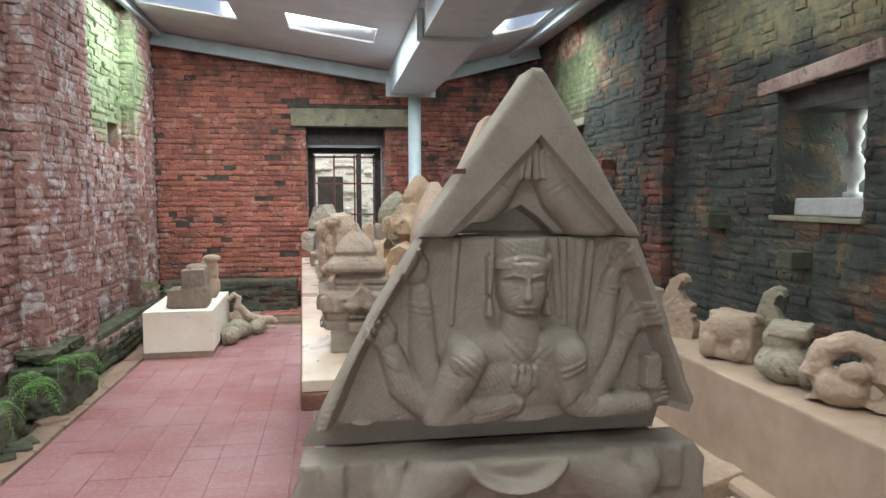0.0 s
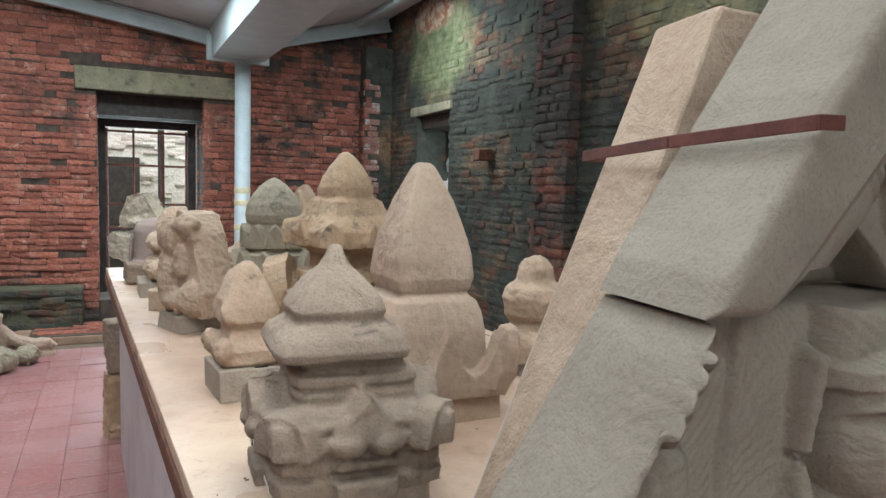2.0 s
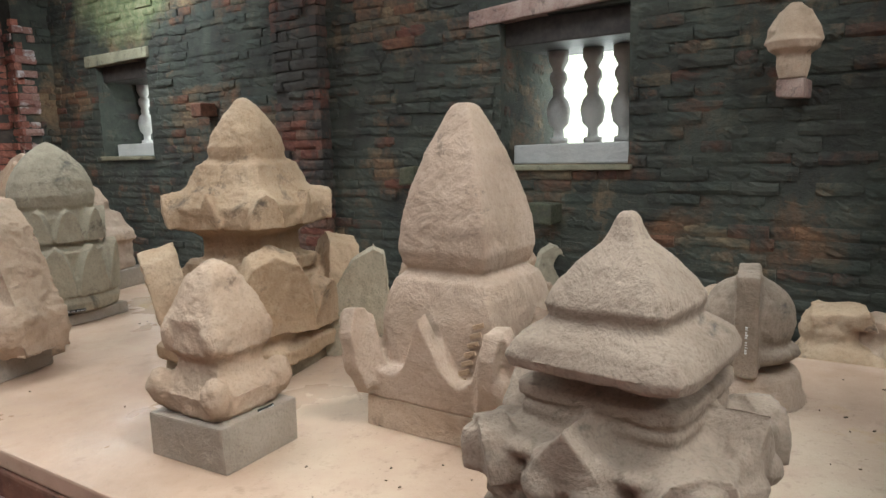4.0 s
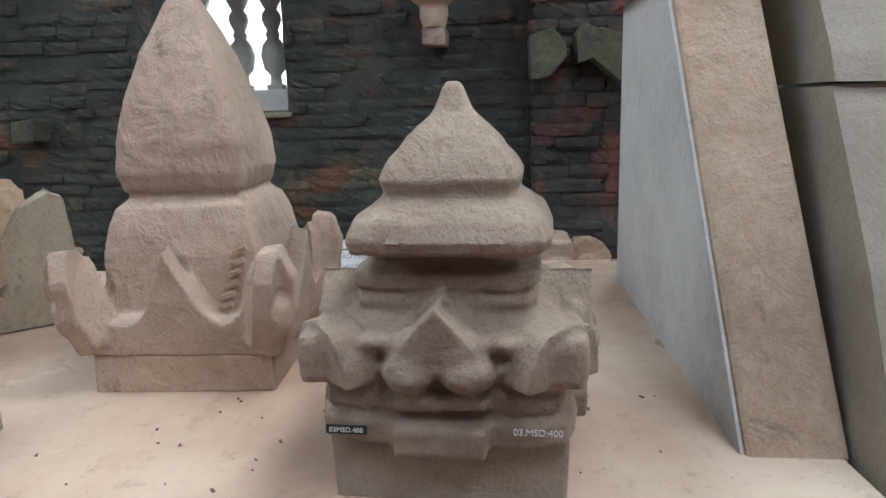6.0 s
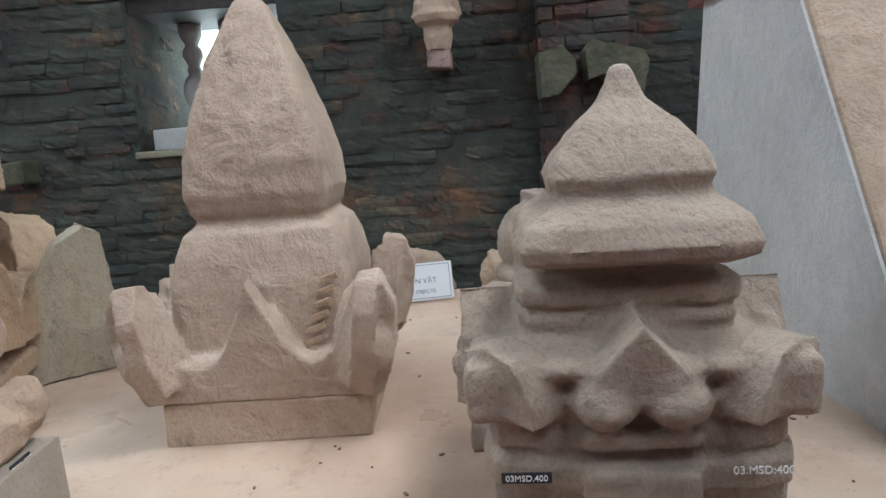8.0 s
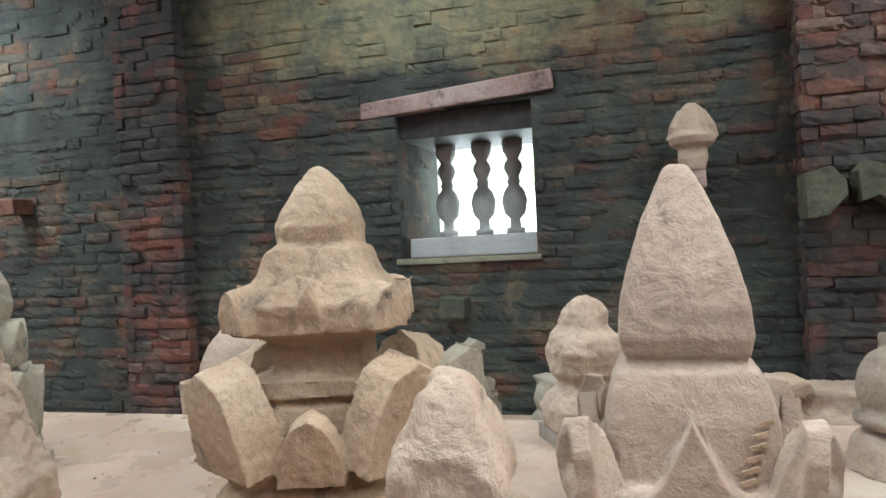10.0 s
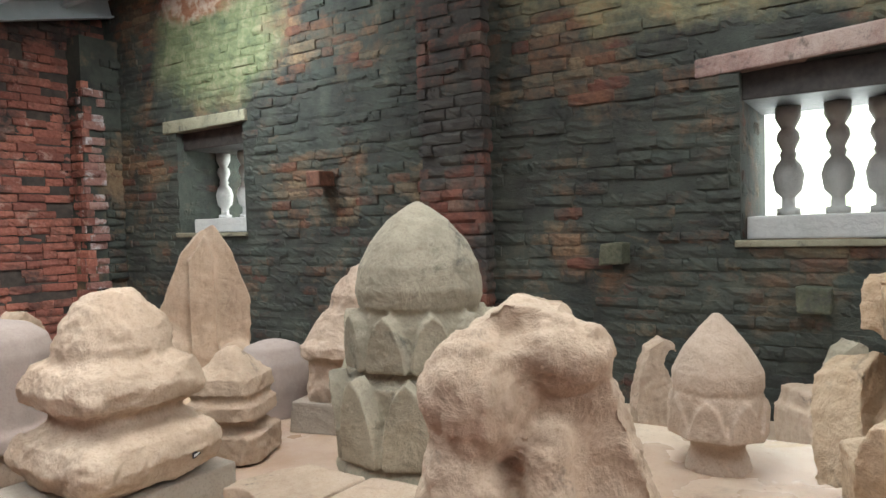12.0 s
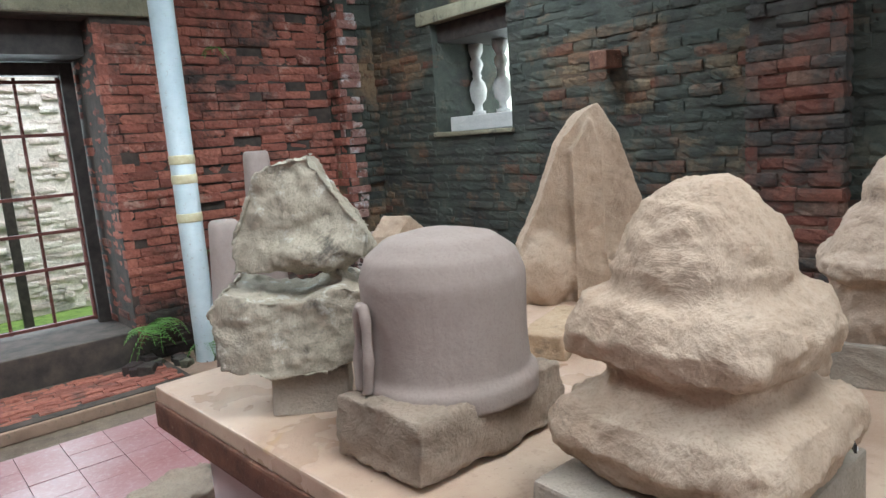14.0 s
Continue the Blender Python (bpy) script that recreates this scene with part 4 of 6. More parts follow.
# broad worn stone in three swelling tiers
def build_cushions(bm):
    add_lathe(bm, [(0.0, 0.08), (0.01, 0.105), (0.04, 0.122), (0.07, 0.112), (0.09, 0.082), (0.098, 0.08), (0.11, 0.105), (0.135, 0.112), (0.16, 0.098), (0.178, 0.068)], 3.4)
    add_lathe(bm, [(0.16, 0.066), (0.17, 0.081), (0.186, 0.081), (0.215, 0.068), (0.24, 0.05), (0.254, 0.034), (0.257, 0.02)], 2.4)
    for sx in (-1, 1):
        for sy in (-1, 1):
            add_blob(bm, sx * 0.08, sy * 0.08, 0.045, 0.04, 0.04, 0.035)
            add_blob(bm, sx * 0.07, sy * 0.07, 0.125, 0.032, 0.032, 0.025)


cush = finial("cushion_finial", 0.275, 4.408, 0, "broad worn sandstone finial in swelling tiers", "sand", build_cushions, (0.135, 0.1, 0.055), voxel=0.004, worn=0.014, pits=0.005, soften=1, top=1.322, size=1.07)
number_plate(cush, pose(0.06, -0.105, 0.09, 0, 0, 30), 0.04, 0.008)


def build_mini(bm):
    add_lathe(bm, [(0.0, 0.062), (0.006, 0.078), (0.045, 0.078), (0.052, 0.055), (0.06, 0.055), (0.064, 0.074), (0.085, 0.074), (0.092, 0.06), (0.1, 0.07), (0.122, 0.066), (0.14, 0.04), (0.156, 0.022), (0.162, 0.01)], 5)


finial("mini_finial", 0.549, 4.47, 25, "small worn stepped sandstone finial", "sand", build_mini, voxel=0.0038, worn=0.01, pits=0.005, soften=1, top=1.181, size=1.04)


def build_cap(bm):
    add_lathe(bm, [(0.0, 0.105), (0.02, 0.11), (0.075, 0.105), (0.085, 0.09)], 5)
    add_lathe(bm, [(0.07, 0.1), (0.085, 0.122), (0.105, 0.122), (0.13, 0.1), (0.165, 0.08), (0.172, 0.066)], 4)
    add_lathe(bm, [(0.165, 0.062), (0.176, 0.07), (0.195, 0.068), (0.225, 0.045), (0.245, 0.022), (0.25, 0.01)], 2.3)


finial("capped_finial", 0.854, 4.388, 15, "pink sandstone finial with a conical cap", "rose", build_cap, (0.115, 0.12, 0.06), voxel=0.0045, worn=0.018, pits=0.004, top=1.323, size=1.04)


def build_bud(bm):
    add_lathe(bm, [(0.0, 0.06), (0.01, 0.056), (0.035, 0.046), (0.045, 0.05), (0.06, 0.072), (0.1, 0.08), (0.118, 0.078), (0.122, 0.07)], 2.2)
    add_lathe(bm, [(0.115, 0.072), (0.128, 0.08), (0.15, 0.078), (0.185, 0.058), (0.215, 0.028), (0.235, 0.006)], 2.0)
    for i in range(8):
        add_leaf(bm, i * 45, 0.075, 0.055, 0.062, 0.06, 0.016, 4, 0.6)


finial("bud_finial", 0.929, 3.648, 0, "bud-shaped pink sandstone finial on a round foot", "rose", build_bud, voxel=0.004, worn=0.004, pits=0.002, top=1.238, size=0.98)


def build_far(bm):
    add_lathe(bm, [(0.0, 0.09), (0.05, 0.095), (0.07, 0.08), (0.085, 0.065), (0.1, 0.062), (0.115, 0.075), (0.16, 0.082), (0.19, 0.07), (0.205, 0.05), (0.235, 0.046), (0.262, 0.03), (0.272, 0.012)], 2.8)


finial("worn_finial", 0.996, 2.887, 30, "worn rounded sandstone finial near the table edge", "sand", build_far, (0.08, 0.08, 0.035), voxel=0.005, worn=0.016, pits=0.004, top=1.266, size=0.98)


def build_ball(bm):
    add_blob(bm, 0, 0, 0.128, 0.083, 0.083, 0.07)
    add_lathe(bm, [(0.055, 0.04), (0.07, 0.085), (0.08, 0.09), (0.09, 0.085), (0.1, 0.05)], 2.0)
    add_box(bm, -0.022, 0.022, -0.1, 0.06, 0.05, 0.21, 0.006)


ball = finial("banded_ball", 0.92, 2.355, -80, "banded stone ball with a flat strap on mortar", "grey", build_ball, voxel=0.0042, worn=0.008, pits=0.003, top=1.19, size=0.93)
bm = lathe([(-0.002, 0.108), (0.012, 0.102), (0.05, 0.092), (0.066, 0.076), (0.07, 0.05)], 2.2)
carve("mortar_bed", bm, "rose", ball, "pinkish mortar bed", worn=0.01, pits=0.004)
number_plate(ball, pose(0.0, -0.104, 0.13, 0, 90, 0), 0.05, 0.01, False)


# upright winged slab at the table's end
def build_wing(bm):
    add_prism(bm, [(-0.125, 0.0), (-0.13, 0.12), (-0.09, 0.2), (-0.05, 0.31), (0.0, 0.37), (0.03, 0.385), (0.07, 0.32), (0.11, 0.2), (0.105, 0.0)], -0.03, 0.045)
    add_prism(bm, [(-0.03, 0.0), (-0.03, 0.3), (0.01, 0.36), (0.03, 0.3), (0.035, 0.0)], -0.06, 0.0)
    add_blob(bm, -0.08, -0.03, 0.07, 0.05, 0.05, 0.08)
    add_blob(bm, 0.07, -0.04, 0.04, 0.05, 0.05, 0.06)
    for v in bm.verts:
        v.co.x *= 1.2


finial("winged_slab", 0.95, 5.08, -38, "upright pointed sandstone slab with a centre ridge", "sand", build_wing, voxel=0.005, worn=0.012, pits=0.003, top=1.426, size=1.03)


def build_dome(bm):
    add_lathe(bm, [(0.0, 0.095), (0.05, 0.098), (0.09, 0.088), (0.115, 0.062), (0.125, 0.02)], 2.0)


finial("low_dome", 0.816, 4.646, 0, "smooth low grey-brown stone dome", "linga", build_dome, voxel=0.005, worn=0.003, pits=0.0, top=1.139, size=1.03)

# domed pillar stone on a rough dark block
linga = thing("domed_pillar", 0.215, 4.738, TT, 3, "smooth mauve domed stone set in a rough block", "carved stone")
linga.matrix_world = pose(0.215, 4.738, TT, 0, 0, 3) @ Matrix.Scale(1.24, 4)
blk = box(-0.1, 0.12, -0.065, 0.075, -0.002, 0.08, 0.005, None, 0.006)
b1 = carve("stone_block", blk, "grey", linga, "rough grey-brown stone block", voxel=0.006, worn=0.014, pits=0.005, soften=1)
bm = lathe([(0.055, 0.1), (0.078, 0.1), (0.084, 0.092), (0.12, 0.09), (0.185, 0.091), (0.208, 0.083), (0.226, 0.06), (0.234, 0.02)], 2.0, 48)
dome = carve("domed_stone", bm, "linga", linga, "smooth mauve dome", voxel=0.004, worn=0.002, pits=0.0, soften=2)
dome.location = (0.02, 0.02, 0)
bm = bmesh.new()
for s in (-1, 1):
    tube(bm, [(s * 0.006 + s * 0.002, -0.102, 0.085), (s * 0.014, -0.1, 0.12), (s * 0.01, -0.098, 0.165), (s * 0.002, -0.096, 0.178)], 0.007, 8)
carve("carved_band", bm, "linga", linga, "raised carved band", voxel=0.003, worn=0.0, pits=0.0).matrix_local = pose(0.02, 0.02, -0.012, 0, 0, -104)


# two-part lichened throne stone
def build_throne(bm):
    add_prism(bm, [(-0.115, 0.02), (-0.125, 0.09), (-0.1, 0.12), (-0.05, 0.105), (0.0, 0.1), (0.06, 0.115), (0.12, 0.09), (0.1, 0.03), (0.03, 0.0), (-0.05, 0.0)], -0.085, 0.085)
    add_blob(bm, 0.02, 0, 0.15, 0.09, 0.075, 0.035)
    add_prism(bm, [(-0.09, 0.13), (-0.085, 0.18), (-0.05, 0.25), (-0.03, 0.262), (0.025, 0.272), (0.055, 0.23), (0.1, 0.17), (0.09, 0.135)], -0.05, 0.05)


finial("throne_stone", 0.18, 5.04, -35, "lichen-spotted throne-shaped stone on a cement block", "lichen", build_throne, (0.055, 0.06, 0.06), voxel=0.0045, worn=0.018, pits=0.008, soften=1, top=1.366, size=1.13)


# flat slabs with curved cut-outs
def slab(name, x, y, turn, outline, h, label):
    t = thing(name, x, y, TT, turn, label, "stone slab")
    bm = bmesh.new()
    lo = [bm.verts.new((u, v, -0.001)) for u, v in outline]
    hi = [bm.verts.new((u, v, h)) for u, v in outline]
    bm.faces.new(lo[::-1])
    bm.faces.new(hi)
    for i in range(len(lo)):
        k = (i + 1) % len(lo)
        bm.faces.new((lo[i], lo[k], hi[k], hi[i]))
    carve("slab", bm, "sand", t, "", voxel=0.005, worn=0.003, pits=0.002, soften=1)


notch = [(0.262 + 0.052 * math.cos(radians(a)), 4.163 + 0.052 * math.sin(radians(a))) for a in range(40, -150, -24)]
slab("curved_slab", 0, 0, 0, [(0.16, 4.07), (0.205, 4.052), (0.443, 4.04), (0.443, 4.16), (0.335, 4.205)] + notch + [(0.19, 4.15)], 0.07, "flat pinkish stone slab with a curved notch")
bow = [(0.06 + 0.2 * math.cos(radians(a)), 3.8 + 0.24 * math.sin(radians(a))) for a in range(64, -50, -16)]
slab("curved_slab", 0, 0, 0, [(0.15, 4.062), (0.2, 4.044), (0.441, 4.032), (0.465, 3.79), (0.42, 3.7)] + bow[::-1], 0.074, "flat pinkish stone slab with a bowed edge")
brickbat = thing("stone_offcut", 0.63, 4.9, TT, 20, "orange-brown oblong stone offcut", "stone")
carve("offcut", box(-0.1, 0.1, -0.045, 0.045, -0.002, 0.05, 0.004, None, 0.006), "ochre", brickbat, voxel=0.005, worn=0.008)
leafy = thing("olive_leaf_stone", 0.765, 3.11, TT, -50, "olive-stained curved leaf-shaped stone", "carved stone")
bm = bmesh.new()
add_prism(bm, [(-0.075, 0.0), (-0.075, 0.06), (-0.05, 0.15), (-0.01, 0.21), (0.035, 0.235), (0.06, 0.22), (0.07, 0.12), (0.07, 0.0)], -0.035, 0.035)
carve("leaf", bm, "olive", leafy, voxel=0.005, worn=0.01)



def build_curve(bm):
    add_prism(bm, [(-0.07, 0.0), (-0.075, 0.1), (-0.05, 0.19), (-0.01, 0.226), (0.03, 0.2), (0.06, 0.13), (0.07, 0.0)], -0.03, 0.04)


finial("rounded_stone", 0.506, 5.2, 10, "rounded tan stone fragment near the table end", "sand", build_curve, voxel=0.005, worn=0.01, top=1.225, size=1.1)
finial("stone_chip", 0.64, 5.18, 30, "small broken sandstone chip near the table end", "rose", lambda bm: add_blob(bm, 0, 0, 0.045, 0.05, 0.04, 0.055), voxel=0.005, worn=0.02, size=1.0)

# broken stones stacked against the table's far end
stack = thing("stacked_stone", 0.1, 5.56, 0, 8, "two rough brown stones stacked on end beside the table", "stone")
carve("lower_stone", box(-0.11, 0.11, -0.08, 0.08, -0.004, 0.36, 0.02, None, 0.015), "ochre", stack, voxel=0.007, worn=0.03, pits=0.008)
carve("upper_stone", box(-0.1, 0.1, -0.08, 0.08, 0.35, 0.66, 0.025, None, 0.015), "grey", stack, voxel=0.007, worn=0.03, pits=0.008)

# the sign
sign = thing("notice_sign", 1.06, 2.64, TT + 0.004, -80, "white printed notice sign leaning on its stand", "sign")
sign.matrix_world = pose(1.06, 2.64, TT + 0.004, 0, 0, -80) @ Matrix.Scale(0.88, 4)
plane = pose(0, 0, 0, -14, 0, 0)
face = part("panel", box(-0.145, 0.145, -0.0015, 0.0015, 0.0, 0.085, 0.0006), "sign", sign)
face.matrix_local = plane
part("stand", box(-0.05, 0.05, 0.004, 0.006, 0.0, 0.06), "black", sign).matrix_local = pose(0, 0.015, 0.001, 6, 0, 0)
bm = bmesh.new()
for a, b, c, d in ((-0.139, 0.139, 0.0795, 0.0808), (-0.139, 0.139, 0.0042, 0.0055), (-0.139, -0.1377, 0.0055, 0.0795), (0.1377, 0.139, 0.0055, 0.0795)):
    add_box(bm, a, b, -0.0024, -0.0016, c, d)
part("border", bm, "sign_blue", sign, "thin blue border").matrix_local = plane
bm = bmesh.new()
tube(bm, [(-0.118 + 0.008 * math.cos(radians(a)), -0.002, 0.068 + 0.008 * math.sin(radians(a))) for a in range(0, 361, 30)], 0.0007, 6)
add_box(bm, -0.1215, -0.1145, -0.0024, -0.0016, 0.0645, 0.0715)
part("emblem", bm, "sign_blue", sign, "small round blue emblem").matrix_local = plane
writing("sign_text", "KHÔNG SỜ VÀO HIỆN VẬT", 0.0168, "sign_blue", sign, plane @ pose(0.004, -0.002, 0.044))
writing("sign_text", "PLEASE DO NOT TOUCH THE OBJECTS", 0.0118, "sign_blue", sign, plane @ pose(0.0, -0.002, 0.02))

# ---- the carved gable relief in three stones, with its backing ----
RELIEF_Y = 1.62
SX, SZ, RX = 0.919, 0.919, -0.002  # breadth and height of the stones against their drawing


def capsule(X, Z, x0, z0, x1, z1, r0, r1, k=1.0):
    dx, dz = x1 - x0, z1 - z0
    t = np.clip(((X - x0) * dx + (Z - z0) * dz) / (dx * dx + dz * dz + 1e-9), 0, 1)
    d2 = (X - x0 - t * dx) ** 2 + (Z - z0 - t * dz) ** 2
    r = r0 + t * (r1 - r0)
    return k * np.sqrt(np.maximum(r * r - d2, 0))


def oval(X, Z, x, z, rx, rz, h):
    return h * np.sqrt(np.maximum(1 - ((X - x) / rx) ** 2 - ((Z - z) / rz) ** 2, 0))


def limb(X, Z, pts, r, k=0.8):
    out = np.zeros_like(X)
    for (a, b), (c, d), r0, r1 in zip(pts, pts[1:], r, r[1:]):
        out = np.maximum(out, capsule(X, Z, a, b, c, d, r0, r1, k))
    return out


def hand(X, Z, x, z, lean, size=0.04):
    """A closed palm with four finger ridges."""
    c, s = math.cos(radians(lean)), math.sin(radians(lean))
    out = oval(X, Z, x, z, size * 0.8, size, 0.026)
    for i in range(4):
        o = (i - 1.5) * size * 0.42
        px, pz = x + o * c, z + o * s
        out = np.maximum(out, capsule(X, Z, px, pz, px - s * size * 0.95, pz + c * size * 0.95, 0.0085, 0.007, 1.0) + 0.018 * (capsule(X, Z, px, pz, px - s * size * 0.95, pz + c * size * 0.95, 0.0085, 0.007) > 0))
    return out


def blur(h, n):
    for _ in range(n):
        p = np.pad(h, 1, mode="edge")
        h = (p[:-2, 1:-1] + p[2:, 1:-1] + p[1:-1, :-2] + p[1:-1, 2:] + 4 * p[1:-1, 1:-1]) / 8
    return h


def relief_stone(name, parent, left, right, z0, z1, height, thick, nx, nz, lean=0.0):
    """A slab whose front is raised by height(X, Z); left and right give its edges at each z."""
    zs = np.linspace(z0, z1, nz)
    L, R = np.interp(zs, [p[1] for p in left], [p[0] for p in left]), np.interp(zs, [p[1] for p in right], [p[0] for p in right])
    s = np.linspace(0, 1, nx)
    X = L[:, None] + (R - L)[:, None] * s[None, :]
    Z = np.repeat(zs[:, None], nx, 1)
    H = blur(height(X, Z), 1)
    rim = np.minimum(np.minimum(X - L[:, None], R[:, None] - X), np.minimum(Z - z0, z1 - Z))
    H = H - 0.008 * np.exp(-np.maximum(rim, 0) / 0.006)
    chip = np.random.default_rng(int(z0 * 100))
    ragged = 0.0025 * np.interp(zs, np.linspace(z0, z1, 14), chip.normal(0, 1, 14))
    X = X + np.where(s[None, :] < 0.004, ragged[:, None], 0) - np.where(s[None, :] > 0.996, ragged[:, None], 0)
    front = np.stack([X, RELIEF_Y - H, Z], -1).reshape(-1, 3)
    backl = np.stack([L + 0.01, np.full(nz, RELIEF_Y + thick), zs], -1)
    backr = np.stack([R - 0.01, np.full(nz, RELIEF_Y + thick), zs], -1)
    v = np.concatenate([front, backl, backr])
    v[:, 0] = v[:, 0] * SX + RX
    v[:, 2] = 1.516 + (v[:, 2] - 1.518) * SZ
    f, o1, o2 = [], nx * nz, nx * nz + nz
    for j in range(nz - 1):
        a = j * nx
        f.extend((a + i, a + i + 1, a + nx + i + 1, a + nx + i) for i in range(nx - 1))
        f.append((a, a + nx, o1 + j + 1, o1 + j))
        f.append((a + nx + nx - 1, a + nx - 1, o2 + j, o2 + j + 1))
        f.append((o1 + j, o1 + j + 1, o2 + j + 1, o2 + j))
    f.append(tuple(range(nx - 1, -1, -1)) + (o1, o2))
    f.append(tuple(nx * (nz - 1) + i for i in range(nx)) + (o2 + nz - 1, o1 + nz - 1))
    me = bpy.data.meshes.new(name)
    me.from_pydata(v.tolist(), [], f)
    me.materials.append(MAT["relief"])
    smooth = np.zeros(len(f), bool)
    smooth[:] = True
    me.polygons.foreach_set("use_smooth", smooth)
    ob = part(name, me, "relief", parent)
    e = ob.modifiers.new("crisp", "EDGE_SPLIT")
    e.split_angle = radians(50)
    return ob


def top_height(A, B):
    """A plain border; within it two arms rise to joined hands over a hollow."""
    X, Z = A * SX + RX, 1.516 + (B - 1.518) * SZ
    edge = (1.612 - Z) - np.abs(X - 0.52) * 1.06
    pit = np.clip(edge / 0.028, 0, 1)
    arms = np.maximum(limb(X, Z, [(0.32, 1.372), (0.42, 1.47), (0.478, 1.55)], (0.046, 0.048, 0.036), 1.15), limb(X, Z, [(0.68, 1.372), (0.585, 1.47), (0.54, 1.55)], (0.046, 0.048, 0.036), 1.15))
    for i in range(4):
        for s in (-1, 1):
            x0, x1 = 0.509 + s * (0.012 + 0.017 * i), 0.511 + s * (0.006 + 0.013 * i)
            f = capsule(X, Z, x0, 1.515, x1, 1.588 - 0.012 * i, 0.0105, 0.008, 1.5)
            arms = np.maximum(arms, np.where(f > 0, f + 0.032, 0))
    for x0, z0, x1, z1 in ((0.40, 1.505, 0.455, 1.47), (0.41, 1.518, 0.463, 1.483), (0.555, 1.475, 0.605, 1.505), (0.548, 1.488, 0.597, 1.518)):
        arms = arms + 0.6 * capsule(X, Z, x0, z0, x1, z1, 0.006, 0.006)
    h = -0.068 * pit + np.minimum(arms, 0.062) * pit
    roof = np.interp(X, [0.315, 0.36, 0.42, 0.45, 0.495, 0.54, 0.59], [1.37, 1.405, 1.408, 1.425, 1.445, 1.415, 1.37])
    gap = np.clip((roof - Z) / 0.008, 0, 1)
    return h * (1 - gap) - 0.125 * gap


def mid_height(A, B):
    """The figure: six arms, a calm face with long ears, and falling drapery."""
    X, Z = A * SX + RX, 1.516 + (B - 1.518) * SZ
    edge = np.minimum(X - np.interp(Z, [0.852, 1.069, 1.174, 1.366], [-0.035, 0.054, 0.106, 0.22]), np.interp(Z, [0.857, 0.939, 1.17, 1.364], [0.93, 0.955, 0.86, 0.775]) - X)
    ground = -0.055 * np.clip((edge - 0.022) / 0.028, 0, 1)
    add = np.zeros_like(X)
    for x0, x1, z1, r in ((0.574, 0.594, 1.176, 0.014), (0.645, 0.632, 1.119, 0.016), (0.674, 0.66, 1.15, 0.012), (0.33, 0.32, 1.16, 0.012), (0.6, 0.61, 1.15, 0.01)):
        add = np.maximum(add, capsule(X, Z, x0, 1.37, x1, z1, r, r * 0.7, 1.0))
    body = np.maximum(oval(X, Z, 0.485, 1.03, 0.16, 0.12, 0.058), oval(X, Z, 0.49, 0.90, 0.125, 0.11, 0.052))
    body = np.maximum(body, capsule(X, Z, 0.36, 1.09, 0.61, 1.085, 0.055, 0.055, 0.95))
    body = np.maximum(body, capsule(X, Z, 0.49, 1.19, 0.49, 1.1, 0.045, 0.06, 1.0))
    arms = np.zeros_like(X)
    for pts, r in (([(0.282, 0.943), (0.206, 1.008), (0.173, 1.092)], (0.042, 0.038, 0.029)),
                   ([(0.282, 0.957), (0.25, 1.103), (0.245, 1.238)], (0.036, 0.034, 0.026)),
                   ([(0.667, 0.953), (0.724, 1.03), (0.786, 1.15)], (0.044, 0.038, 0.028)),
                   ([(0.658, 1.004), (0.703, 1.117), (0.729, 1.272)], (0.04, 0.036, 0.026))):
        arms = np.maximum(arms, limb(X, Z, pts, r, 0.9))
    for x, z, lean, size in ((0.156, 1.137, 32, 0.042), (0.231, 1.294, 28, 0.042), (0.848, 0.966, -75, 0.036), (0.802, 1.164, -60, 0.038), (0.75, 1.311, -25, 0.034)):
        arms = np.maximum(arms, hand(X, Z, x, z, lean, size))
    near = np.zeros_like(X)
    for pts, r in (([(0.352, 1.075), (0.289, 0.928), (0.47, 0.966)], (0.05, 0.042, 0.03)), ([(0.612, 1.075), (0.63, 0.969), (0.675, 0.934), (0.818, 0.941)], (0.05, 0.044, 0.04, 0.03))):
        near = np.maximum(near, limb(X, Z, pts, r, 0.9))
    near = np.maximum(near, hand(X, Z, 0.49, 1.018, -4, 0.04))
    near = np.where(near > 0, near + 0.018 + 0.45 * body, 0)
    add = np.maximum(np.maximum(add, body), np.maximum(arms, near))
    for x0, z0, x1, z1 in ((0.321, 1.084, 0.37, 1.043), (0.329, 1.095, 0.378, 1.054), (0.583, 1.049, 0.633, 1.073), (0.588, 1.035, 0.638, 1.059), (0.218, 1.212, 0.272, 1.204), (0.221, 1.198, 0.272, 1.19),
                           (0.153, 1.09, 0.186, 1.071), (0.159, 1.076, 0.193, 1.057), (0.697, 1.251, 0.752, 1.24), (0.698, 1.237, 0.75, 1.226), (0.757, 1.137, 0.803, 1.117), (0.75, 1.124, 0.796, 1.104)):
        add = add + 0.7 * capsule(X, Z, x0, z0, x1, z1, 0.0065, 0.0065)
    for x0, z0, x1, z1 in ((0.445, 1.12, 0.511, 1.05), (0.511, 1.05, 0.581, 1.115), (0.47, 1.12, 0.511, 1.078), (0.511, 1.078, 0.556, 1.115)):
        add = add + 0.5 * capsule(X, Z, x0, z0, x1, z1, 0.006, 0.006)
    # head
    head = 0.074 * np.maximum(1 - (np.abs(X - 0.492) / (0.062 - 0.2 * np.maximum(1.23 - Z, 0))) ** 2.6 - (np.maximum(1.25 - Z, 0) / 0.085) ** 3, 0) ** 0.5 * (Z < 1.312)
    head = np.maximum(head, 0.04 * (Z >= 1.304) * np.sqrt(np.maximum(1 - ((X - 0.491) / 0.066) ** 4, 0)))
